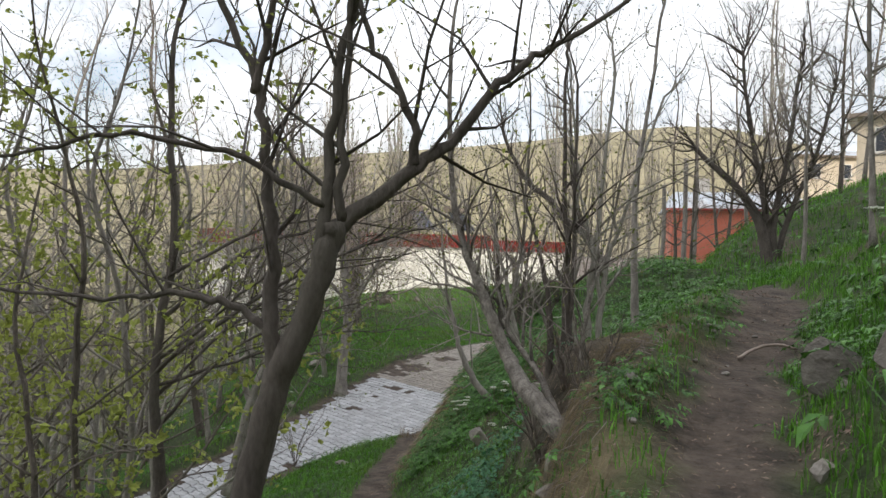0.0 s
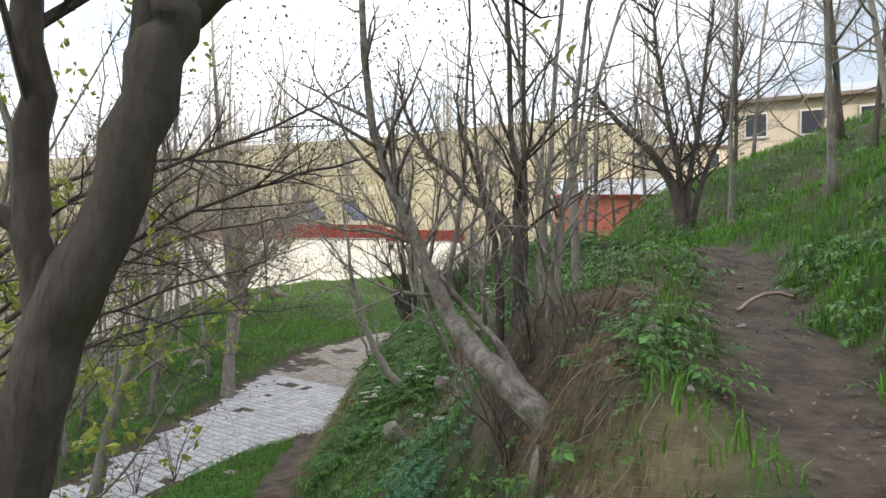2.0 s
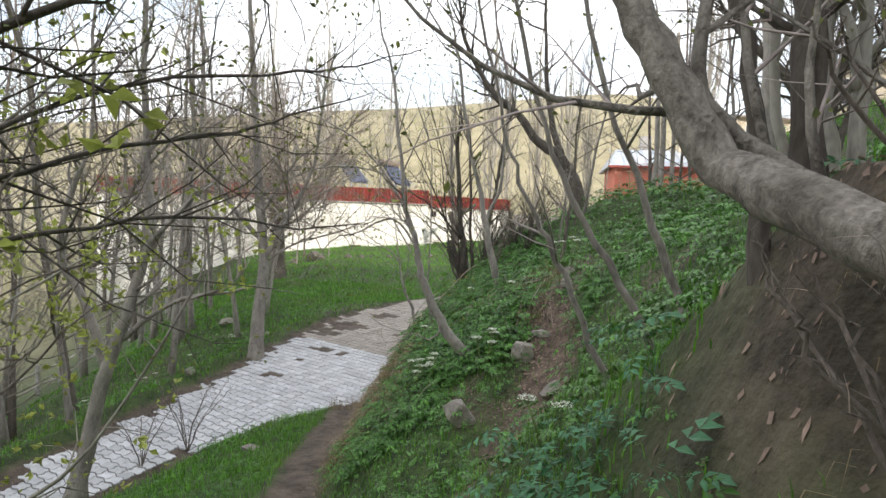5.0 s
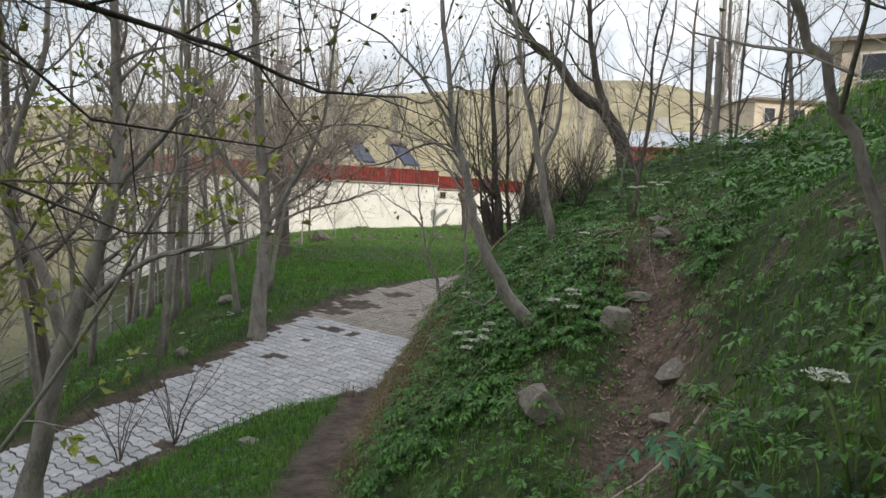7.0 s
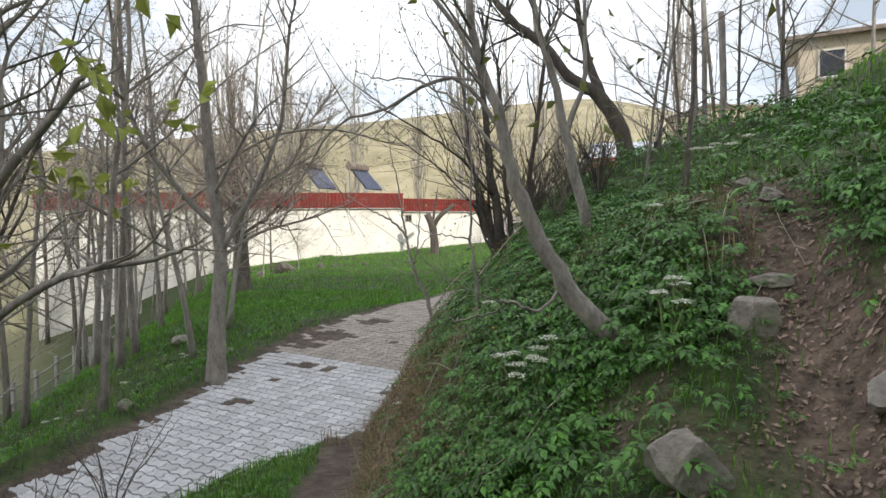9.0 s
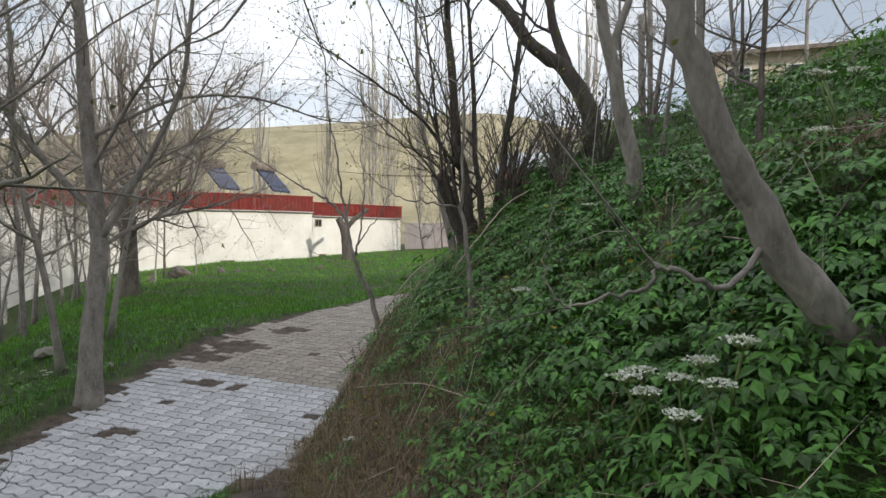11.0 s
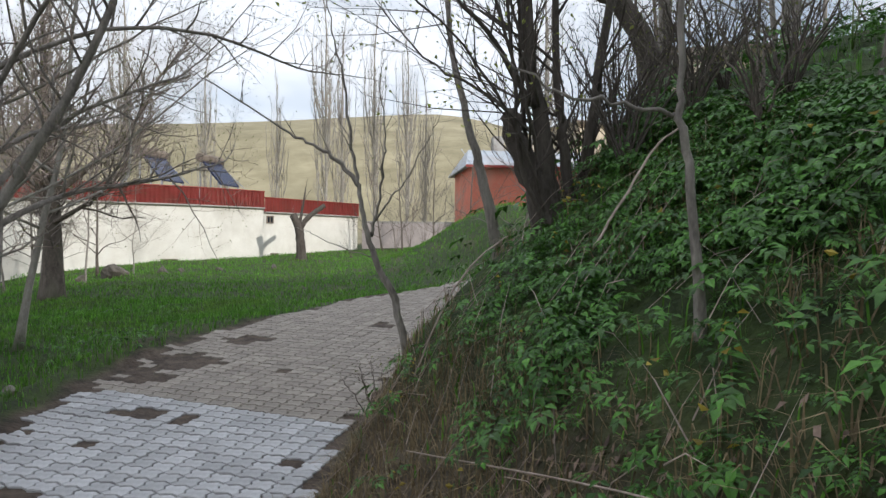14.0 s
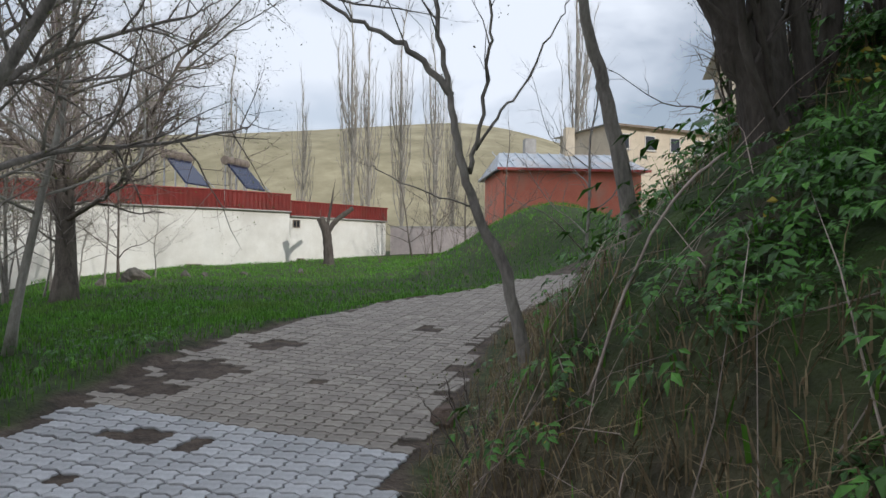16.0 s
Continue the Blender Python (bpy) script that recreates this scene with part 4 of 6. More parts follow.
z = at(0.66, 9.56)
tree("blackened old tree with a broken stump and many stems", [
    ([(0.66, 9.56, z - 0.2), (0.58, 9.58, 1.16), (0.47, 9.6, 1.38), (0.38, 9.63, 1.66)], 0.11, 0.055, 0.3),
    ([(0.7, 9.56, z - 0.1), (0.62, 9.58, 1.28), (0.58, 9.61, 1.7), (0.53, 9.64, 2.08), (0.45, 9.67, 3.2)], 0.085, 0.03, 0.9),
    ([(0.78, 9.55, z - 0.1), (0.74, 9.56, 1.45), (0.7, 9.59, 1.83), (0.66, 9.62, 3.0)], 0.045, 0.015, 0.9),
    ([(0.86, 9.6, z - 0.1), (0.95, 9.6, 1.6), (1.05, 9.6, 2.3), (1.2, 9.6, 3.4)], 0.05, 0.015),
    ([(0.6, 9.5, z - 0.1), (0.4, 9.45, 1.3), (0.33, 9.4, 1.9), (0.2, 9.4, 2.9)], 0.02, 0.008),
    ([(0.62, 9.62, z - 0.1), (0.52, 9.7, 1.6), (0.5, 9.75, 2.4), (0.42, 9.8, 3.3)], 0.02, 0.008),
    ([(0.62, 9.52, 0.9), (0.42, 9.45, 1.7), (0.12, 9.35, 2.4), (-0.3, 9.25, 3.2)], 0.016, 0.005, 1.3),
    ([(0.62, 9.5, 1.0), (0.36, 9.4, 1.5), (-0.02, 9.3, 1.95), (-0.5, 9.2, 2.3)], 0.013, 0.004, 1.3),
    ([(0.66, 9.6, 1.0), (0.55, 9.7, 2.0), (0.3, 9.8, 2.8), (0.05, 9.9, 3.6)], 0.015, 0.005, 1.2),
    ([(0.56, 9.6, 1.7), (0.2, 9.5, 2.1), (-0.15, 9.4, 2.35), (-0.6, 9.3, 2.6)], 0.02, 0.005),
    ([(0.6, 9.6, 1.5), (0.25, 9.8, 1.85), (0.0, 9.95, 2.0), (-0.25, 10.1, 2.3)], 0.014, 0.004),
], 17, BARK_DARK, TWIG, LEAF_YOUNG, bare=0.3, density=(6.5, 7, 6), reach=(1.15, 0.50, 0.21), thick=(0.0112, 0.0064, 0.0034), bud=0.03, bud_chance=0.25)

tree("thin grey sapling on the herb bank", [
    ([(0.16, 7.49, at(0.16, 7.49, 0.1)), (0.13, 7.51, 1.02), (0.1, 7.52, 1.23), (0.11, 7.53, 1.4), (0.12, 7.55, 2.0), (0.1, 7.6, 2.8)], 0.017, 0.008, 0.6),
    ([(0.1, 7.53, 1.24), (-0.03, 7.55, 1.26), (-0.17, 7.59, 1.29), (-0.28, 7.62, 1.32), (-0.45, 7.66, 1.45)], 0.008, 0.003, 0.5),
], 18, BARK_GREY, TWIG_GREY, BUD, bare=0.5, density=(2.5, 3, 0), reach=(0.54, 0.25, 0.11), thick=(0.0063, 0.0048, 0.0034))

tree("slender grey tree at the foot of the bank beside the lane", [
    ([(0.86, 10.9, at(0.86, 10.9, 0.15)), (0.77, 10.9, 0.95), (0.65, 10.9, 1.39), (0.6, 10.9, 1.61), (0.49, 10.9, 1.99), (0.4, 10.95, 2.5), (0.36, 11.0, 3.4)], 0.06, 0.022, 0.4),
], 19, BARK_GREY, TWIG_GREY, BUD, bare=0.6, density=(2, 3, 4), reach=(0.94, 0.44, 0.21))

tree("old brown tree at the edge of the lawn", [
    ([(-6.3, 24.5, at(-6.3, 24.5, 0.2)), (-6.3, 24.6, 1.2), (-6.4, 24.6, 2.6), (-6.5, 24.7, 4.0), (-6.6, 24.8, 6.5)], 0.28, 0.06),
    ([(-6.35, 24.6, 1.9), (-5.3, 24.4, 2.8), (-4.4, 24.2, 3.7), (-3.7, 24.0, 5.0)], 0.1, 0.02),
    ([(-6.4, 24.6, 2.2), (-7.4, 24.4, 3.2), (-8.6, 24.2, 4.6)], 0.1, 0.02),
    ([(-6.3, 24.5, 1.2), (-5.4, 24.0, 1.7), (-4.6, 23.6, 2.4), (-4.2, 23.4, 3.2)], 0.07, 0.015),
], 20, BARK_BROWN, TWIG_GREY, BUD, bare=0.15, density=(6, 7.5, 6.5), reach=(2.56, 1.25, 0.52), thick=(0.0325, 0.0160, 0.0085), bud=0.03)

# a pollard: thick short trunk with knuckled stubs
z = at(0.9, 40.5)
tree("pollarded tree with stubby cut limbs before the white wall", [
    ([(0.9, 40.5, z - 0.2), (0.85, 40.5, z + 0.9), (0.75, 40.5, z + 1.7), (0.45, 40.5, z + 2.4)], 0.27, 0.2, 0.5),
    ([(0.8, 40.5, z + 1.6), (1.2, 40.5, z + 2.2), (1.8, 40.5, z + 2.7), (2.1, 40.5, z + 2.9)], 0.15, 0.12, 0.5),
    ([(0.75, 40.5, z + 1.8), (0.95, 40.5, z + 2.8), (1.1, 40.5, z + 3.8)], 0.1, 0.03),
], 21, BARK_DARK, TWIG_PALE, BUD, bare=0.7, density=(2, 2, 0), reach=(1.22, 0.50, 0.23), lift=1.2, bud=0, blunt=True)

tree("dark tree on the slope with a long limb over the path", [
    ([(3.9, -0.4, at(3.9, -0.4, 0.2)), (3.7, -0.5, 4.0), (3.3, -0.6, 4.6), (2.8, -0.7, 4.75), (2.2, -0.8, 4.75), (1.6, -0.85, 4.7), (0.9, -0.9, 4.75)], 0.07, 0.012),
    ([(3.7, -0.5, 4.0), (3.6, -0.3, 5.0), (3.4, 0.0, 6.2)], 0.05, 0.012),
], 22, BARK_GREY, TWIG_GREY, LEAF_YOUNG, bare=0.3, density=(4, 5, 5), reach=(0.94, 0.44, 0.18), thick=(0.0125, 0.0064, 0.0034))
tree("clump of slim grey stems leaning downhill over the herbs", [
    ([(1.28, 2.0, at(1.28, 2.0, 0.1)), (1.12, 2.0, 1.75), (0.9, 2.02, 2.1), (0.72, 2.05, 2.5), (0.55, 2.1, 3.2)], 0.022, 0.008, 0.7),
    ([(1.4, 2.05, at(1.4, 2.05, 0.1)), (1.28, 2.05, 1.9), (1.12, 2.07, 2.3), (0.95, 2.1, 2.75), (0.8, 2.15, 3.5)], 0.024, 0.008, 0.7),
    ([(1.16, 2.3, at(1.16, 2.3, 0.1)), (1.06, 2.3, 1.43), (0.88, 2.3, 1.84), (0.76, 2.3, 2.05), (0.66, 2.3, 2.27), (0.55, 2.32, 2.6), (0.42, 2.35, 3.2)], 0.02, 0.007, 0.7),
], 23, BARK_GREY, TWIG_GREY, BUD, bare=0.4, density=(2.4, 4, 4), reach=(0.81, 0.38, 0.16), thick=(0.0088, 0.0048, 0.0034))


def shrub(x, y, tall, stems, seed, label, bark=BARK_BROWN, twig=TWIG, **more):
    """A low shrub of many thin stems from one foot."""
    r = random.Random(seed)
    z = at(x, y, 0.03)
    lines = []
    for _ in range(stems):
        a, o = r.uniform(0, 6.28), r.uniform(0.15, 0.6) * tall
        lines.append(([(x, y, z), (x + math.cos(a) * o * 0.35, y + math.sin(a) * o * 0.35, z + tall * 0.45), (x + math.cos(a) * o, y + math.sin(a) * o, z + tall * r.uniform(0.75, 1.1))], 0.008, 0.003))
    o = dict(bare=0.15, density=(7, 6, 0), reach=(0.4 * tall, 0.18 * tall, 0.1), thick=(0.0045, 0.0026, 0.002), bud=0.014)
    o.update(more)
    return tree(label, lines, seed, bark, twig, BUD, "shrub", "shrub", **o)


shrub(-3.3, 8.35, 1.0, 8, 600, "thin leafless shrub at the lane's edge")
shrub(-3.75, 7.9, 0.9, 6, 601, "thin leafless shrub at the lane's edge")
shrub(-0.25, 10.35, 0.5, 9, 602, "leafless twiggy shrub at the foot of the young tree")
for i, (x, y, t) in enumerate(((1.25, 9.0, 0.6), (1.7, 9.9, 0.7), (1.3, 10.6, 0.8), (2.2, 10.8, 0.6), (1.0, 8.2, 0.5), (2.3, 9.3, 0.5))):
    shrub(x, y, t, 12, 610 + i, "tangled reddish brown brush on the bank", twig=TWIG_PALE if i % 2 else TWIG)
for i, (x, y, t) in enumerate(((0.9, 9.1, 0.7), (1.05, 9.5, 0.8), (1.35, 9.1, 0.6), (1.5, 8.6, 0.5), (1.1, 10.0, 0.7), (1.7, 9.3, 0.6))):
    shrub(x, y, t, 16, 650 + i, "dense dark leafless brush under the old tree", BARK_DARK, density=(9, 7, 0))
for i, (x, y, t) in enumerate(((7.6, 40.6, 3.2), (9.0, 43.0, 3.4), (6.6, 43.5, 3.0), (10.6, 44.0, 3.2), (8.0, 46.0, 3.0), (3.6, 41.0, 0.9))):
    shrub(x, y, t, 11, 630 + i, "bare reddish bush before the yard wall", twig=TWIG_PALE, density=(2.4, 2.2, 0), thick=(0.0187, 0.0144, 0.0085), bud=0)
for i, (x, y) in enumerate(((1.28, 0.25), (1.2, 0.45), (1.32, 0.0), (1.05, 0.2))):
    shrub(x, y, 0.42, 7, 640 + i, "dry brown twigs round the foot of the leaning tree", twig=TWIG_PALE, density=(6, 0), bud=0)

tree("dark tree below the path with long twiggy limbs reaching over it", [
    ([(-1.8, 0.9, at(-1.8, 0.9, 0.1)), (-1.75, 0.9, 0.9), (-1.85, 0.95, 1.9), (-1.75, 1.0, 2.9), (-1.8, 1.0, 4.2)], 0.06, 0.02, 0.8),
    ([(-1.85, 0.95, 1.9), (-1.3, 1.05, 2.35), (-0.75, 1.2, 2.7), (-0.2, 1.4, 2.95), (0.25, 1.55, 3.1)], 0.022, 0.006, 1.6),
    ([(-1.8, 0.97, 2.3), (-1.2, 1.0, 2.8), (-0.6, 1.1, 3.05), (-0.05, 1.2, 3.3)], 0.02, 0.006, 1.6),
    ([(-1.8, 0.95, 1.5), (-1.4, 1.2, 2.0), (-0.95, 1.5, 2.25), (-0.5, 1.8, 2.4)], 0.016, 0.005, 1.6),
    ([(-1.85, 0.95, 1.7), (-1.5, 1.5, 2.2), (-1.0, 2.0, 2.6), (-0.4, 2.4, 2.75)], 0.016, 0.005, 1.6),
    ([(-1.8, 0.95, 2.6), (-1.2, 1.3, 3.0), (-0.7, 1.6, 3.1), (-0.2, 1.9, 3.05)], 0.016, 0.005, 1.6),
    ([(-1.8, 0.95, 2.0), (-1.35, 0.75, 2.3), (-0.95, 0.6, 2.6), (-0.5, 0.5, 2.85)], 0.014, 0.005, 1.6),
    ([(-1.8, 0.95, 1.8), (-1.3, 1.6, 1.95), (-0.9, 2.2, 2.05), (-0.5, 2.9, 2.0)], 0.014, 0.004, 1.6),
], 24, BARK_DARK, TWIG, BUD, bare=0.3, density=(5.5, 9, 7), reach=(1.01, 0.45, 0.18), thick=(0.009, 0.0045, 0.0028), lift=0.25, wild=0.4)


# ---------------------------------------------------------------- the bare woods
def wood_tree(seed, tall, bark, twig, leaf, label, spread_=1.0, **more):
    """A slender woodland tree of the given height, growing at the origin."""
    r = random.Random(seed)
    lean_x, lean_y = r.uniform(-0.12, 0.12), r.uniform(-0.12, 0.12)
    pts = [(lean_x * tall * f + r.uniform(-0.1, 0.1) * f * 2, lean_y * tall * f + r.uniform(-0.1, 0.1) * f * 2, tall * f - 0.15) for f in (0, 0.2, 0.42, 0.65, 0.85, 1.0)]
    foot = 0.0095 * tall
    stems = [(pts, foot, 0.01)]
    for j in range(r.randint(5, 7)):
        f = r.uniform(0.14, 0.62)
        q = f * 5
        p = Vector(pts[int(q)]).lerp(Vector(pts[int(q) + 1]), q - int(q))
        a = 2.4 * j + r.uniform(-0.5, 0.5)
        out = Vector((math.cos(a), math.sin(a), 0)) * spread_ * (1.1 - 0.7 * f)
        turn = Vector((-out.y, out.x, 0)) * r.uniform(-0.6, 0.6)
        stems.append(([p, p + out * 0.13 * tall + Vector((0, 0, 0.07 * tall)), p + (out + turn * 0.5) * 0.24 * tall + Vector((0, 0, r.uniform(0.1, 0.2) * tall)), p + (out + turn) * 0.33 * tall + Vector((0, 0, r.uniform(0.14, 0.36) * tall))], foot * 0.45 * (1.15 - f), 0.008))
    o = dict(density=(4.2, 5.6, 3.4), reach=(0.15 * tall, 0.085 * tall, 0.045 * tall), thick=(0.014, 0.0085, 0.0058), sides=3, bare=0.25, bud=0.03, bud_chance=0.4, lift=0.3, wild=0.6)
    o.update(more)
    return tree(label, stems, seed, bark, twig, leaf, group="bare woodland trees", **o)


kinds = [
    wood_tree(101, 8.5, BARK_GREY, TWIG_PALE, BUD, "tall bare brown woodland tree with fine twigs"),
    wood_tree(102, 7.4, BARK_GREY, TWIG_GREY, BUD, "bare grey woodland tree with upswept branches"),
    wood_tree(103, 9.2, BARK_BROWN, TWIG_GREY, BUD, "tall dark bare woodland tree with fine twigs"),
    wood_tree(104, 6.2, BARK_PALE, TWIG_PALE, BUD, "pale bare woodland tree with fine twigs", 1.3),
    wood_tree(105, 8.0, BARK_GREY, TWIG_PALE, BUD, "bare light brown woodland tree with fine twigs"),
]
leafy = [
    wood_tree(111, 4.2, BARK_BROWN, TWIG_GREY, LEAF_YOUNG, "thin tree with small yellow-green spring leaves", 1.2, bud=0.06, bud_chance=0.75, bud_count=3, density=(3.4, 4.5, 3.4)),
    wood_tree(112, 5.0, BARK_GREY, TWIG_GREY, LEAF_YOUNG, "slender tree with small yellow-green spring leaves", 1.0, bud=0.06, bud_chance=0.65, bud_count=3, density=(3.2, 4.2, 3.2)),
]
far_kinds = [
    wood_tree(121, 8.6, BARK_BROWN, TWIG_PALE, BUD, "distant bare brown tree with pale twigs", density=(2.6, 3.6), reach=(1.7, 0.9), thick=(0.016, 0.008), bud=0),
    wood_tree(122, 7.4, BARK_GREY, TWIG_GREY, BUD, "distant bare grey tree with upswept twigs", density=(2.6, 3.6), reach=(1.5, 0.8), thick=(0.016, 0.008), bud=0),
]
rng = random.Random(77)


def plant(source, x, y, scale=1.0, sink=0.05):
    m = pose(x, y, at(x, y, sink), rng.uniform(-4, 4), rng.uniform(-4, 4), rng.uniform(0, 360)) @ Matrix.Scale(scale, 4)
    return copy_thing(source, m)


spots = []


def clear(x, y, gap):
    ok = all((x - a) ** 2 + (y - b) ** 2 > gap * gap for a, b in spots) and on_road(x, y) < -0.35
    if ok:
        spots.append((x, y))
    return ok


# the wood on the low side of the lane
count = 0
while count < 40:
    y = rng.uniform(7.5, 31)
    x = float(road_l(min(y, 17))) - rng.uniform(0.7, 10.5) + min(0, 17 - y) * 0.12
    if y > 17 and x > -6.0 - 0.05 * (y - 17):
        continue
    if clear(x, y, 1.1):
        plant(rng.choice(kinds), x, y, rng.uniform(0.75, 1.3))
        count += 1
# trees farther down the valley and in front of the low house
for _ in range(18):
    x, y = rng.uniform(-30, -7), rng.uniform(22, 60)
    if x > -9 and y > 30:
        continue
    plant(rng.choice(far_kinds), x, y, rng.uniform(0.9, 1.5))
for x, y, s in ((-9.5, 33.5, 0.9), (-7.6, 35.0, 0.7), (-11.5, 34.0, 0.9), (-14.0, 33.0, 1.0), (7.2, 44.5, 0.75), (8.6, 42.5, 0.6), (6.2, 45.8, 0.7), (10.2, 40.5, 0.7), (9.2, 44.6, 0.8)):
    plant(far_kinds[0] if s < 0.8 else far_kinds[1], x, y, s)
# twiggy trees at the low edge of the lawn, before the white wall
for x, y, k, q in ((-8.5, 33.0, 3, 0.62), (-7.2, 31.5, 0, 0.5), (-6.1, 34.2, 3, 0.5), (-9.6, 30.0, 4, 0.6), (-7.9, 28.0, 3, 0.6), (-10.4, 33.5, 0, 0.6), (-11.2, 29.0, 4, 0.65)):
    plant(kinds[k], x, y, q)
# upslope on the high side
for x, y, s in ((6.2, 13.4, 0.6), (7.1, 14.6, 0.75), (5.6, 16.2, 0.7), (8.2, 12.0, 0.75), (9.5, 13.6, 0.9), (7.4, 18.0, 0.8), (9.0, 9.5, 0.8), (6.6, 10.2, 0.65),
                (10.5, 17.0, 0.9), (12.5, 12.5, 0.9), (5.2, 13.0, 0.5), (4.3, 18.6, 0.6), (7.8, 7.0, 0.6), (4.6, 5.2, 0.4), (11.0, 21.5, 0.9), (14.0, 18.0, 1.0),
                (1.9, 8.4, 0.32), (2.5, 9.6, 0.38), (1.7, 7.0, 0.3), (4.0, 2.4, 0.55), (4.6, 0.8, 0.6), (5.4, 3.4, 0.7)):
    plant(rng.choice(kinds[:4]) if y < 12 else rng.choice(far_kinds), x, y, s)
# young leafy trees below the start of the path
for x, y, k, s in ((-1.75, 0.2, 0, 0.9), (-2.3, 1.4, 1, 0.95), (-3.0, 0.6, 0, 1.1), (-2.9, 2.6, 1, 1.0), (-3.9, 1.6, 0, 1.2), (-1.5, -0.7, 0, 0.7), (-4.6, 3.4, 1, 1.2), (-3.4, 3.6, 0, 1.1),
                   (-5.4, 2.2, 1, 1.3), (-4.9, 5.0, 0, 1.2), (-6.4, 4.2, 1, 1.4), (-2.1, -1.2, 1, 0.8)):
    plant(leafy[k], x, y, s)
for x, y, k, s in ((-5.8, 5.8, 0, 0.9), (-6.9, 6.6, 1, 1.0), (-7.8, 5.0, 2, 1.0), (-8.6, 7.4, 4, 1.0), (-7.2, 3.2, 3, 1.2), (-9.4, 3.8, 0, 1.1), (-10.6, 6.2, 1, 1.1)):
    plant(kinds[k], x, y, s)
for source in kinds + leafy + far_kinds:
    x, y = rng.uniform(-13, -9), rng.uniform(9, 14)
    source.matrix_basis = pose(x, y, at(x, y, 0.05), 0, 0, rng.uniform(0, 360))


def poplar(seed, tall):
    r = random.Random(seed)
    stems = [([(0, 0, -0.3), (0.1, 0, tall * 0.3), (0, 0.1, tall * 0.65), (0, 0, tall)], 0.2, 0.03, 1.0)]
    for _ in range(24):
        a, z0, out = r.uniform(0, 6.28), r.uniform(0.06, 0.62) * tall, r.uniform(0.5, 1.5)
        p = Vector((0, 0, z0))
        d = Vector((math.cos(a), math.sin(a), 0)) * out
        stems.append(([p, p + d * 0.6 + Vector((0, 0, 0.07 * tall)), p + d + Vector((0, 0, 0.2 * tall)), p + d * 1.05 + Vector((0, 0, 0.34 * tall))], 0.07, 0.02, 0.8))
    return tree("tall slim bare poplar with upright pale branches", stems, seed, BARK_PALE, TWIG_PALE, BUD, name="poplar", group="bare poplars", density=(2.0, 1.6), reach=(2.2, 1.1), thick=(0.04, 0.025), lift=2.2, bare=0.1, bud=0, knot=0.03)


pops = [poplar(201, 23), poplar(202, 21)]
spot = [(5.2, 74.0, 1.0), (7.2, 76.0, 0.92), (10.6, 75.0, 0.95), (13.8, 73.0, 0.98), (26.5, 66.0, 1.1), (0.4, 80.0, 0.8), (17.5, 80.0, 0.75), (-7.0, 78.0, 0.9), (-14.0, 74.0, 1.0), (-22.0, 72.0, 1.05), (-18.0, 66.0, 0.9)]
for i, (x, y, s) in enumerate(spot):
    m = pose(x, y, at(x, y, 0.1), 0, 0, 47 * i) @ Matrix.Scale(s, 4)
    if i < 2:
        pops[i].matrix_basis = m
    else:
        copy_thing(pops[i % 2], m)

# a cut pole and tall bare trunks on the brow
for x, y, tall, r in ((4.16, 11.42, 1.9, 0.05), (5.75, 15.9, 3.4, 0.075), (6.15, 16.3, 4.8, 0.06)):
    tree("straight bare cut pole of grey wood on the brow", [([(x, y, at(x, y, 0.2)), (x + 0.02, y, at(x, y) + tall * 0.5), (x, y, at(x, y) + tall)], r, r * 0.85, 0)], 300 + int(x * 10), BARK_GREY, TWIG_GREY, BUD, "pole", "wooden_pole", "poles on the brow", blunt=True)


# ---------------------------------------------------------------- grass, herbs and litter
gen = np.random.default_rng(5)


def blades(name, xs, ys, length, width, mat, label, droop=0.35, down=False):
    """A field of single bent blades, joined."""
    n = len(xs)
    z = height(xs, ys) - 0.01
    a = gen.uniform(0, 2 * np.pi, n)
    ln = length * gen.uniform(0.5, 1.35, n)
    lean = gen.uniform(0.05, droop * 2, n)
    dx, dy = np.cos(a), np.sin(a)
    if down:
        e = 0.08
        sx, sy = height(xs - e, ys) - height(xs + e, ys), height(xs, ys - e) - height(xs, ys + e)
        s = np.maximum(np.hypot(sx, sy), 1e-6)
        dx, dy = dx * 0.35 + sx / s, dy * 0.35 + sy / s
    px, py = -dy, dx
    w = width * gen.uniform(0.6, 1.3, n)
    root = np.stack([xs, ys, z], -1)
    side = np.stack([px, py, 0 * px], -1) * w[:, None] / 2
    fwd = np.stack([dx, dy, 0 * dx], -1)
    up = np.array([0, 0, 1.0])
    if down:
        mid = root + fwd * (ln * 0.45)[:, None] + up * (ln * 0.12)[:, None]
        tip = root + fwd * (ln * 0.7)[:, None] - up * (ln * 0.6)[:, None]
    else:
        mid = root + fwd * (ln * lean * 0.3)[:, None] + up * (ln * 0.6)[:, None]
        tip = root + fwd * (ln * lean)[:, None] + up * (ln * (1 - lean * 0.35))[:, None]
    v = np.stack([root - side, root + side, mid + side * 0.8, mid - side * 0.8, tip], 1).reshape(-1, 3)
    b = np.arange(n)[:, None] * 5
    me = bpy.data.meshes.new(name)
    q, t = b + np.array([0, 1, 2, 3]), b + np.array([3, 2, 4])
    faces = [tuple(f) for pair in zip(q.tolist(), t.tolist()) for f in pair]
    me.from_pydata(v.tolist(), [], faces)
    me.materials.append(mat)
    return tagged(new(name, me), label, "grass", kind="stuff")


def scatter(n, x0, x1, y0, y1, keep):
    xs, ys = gen.uniform(x0, x1, n), gen.uniform(y0, y1, n)
    k = gen.uniform(0, 1, n) < keep(xs, ys)
    return xs[k], ys[k]


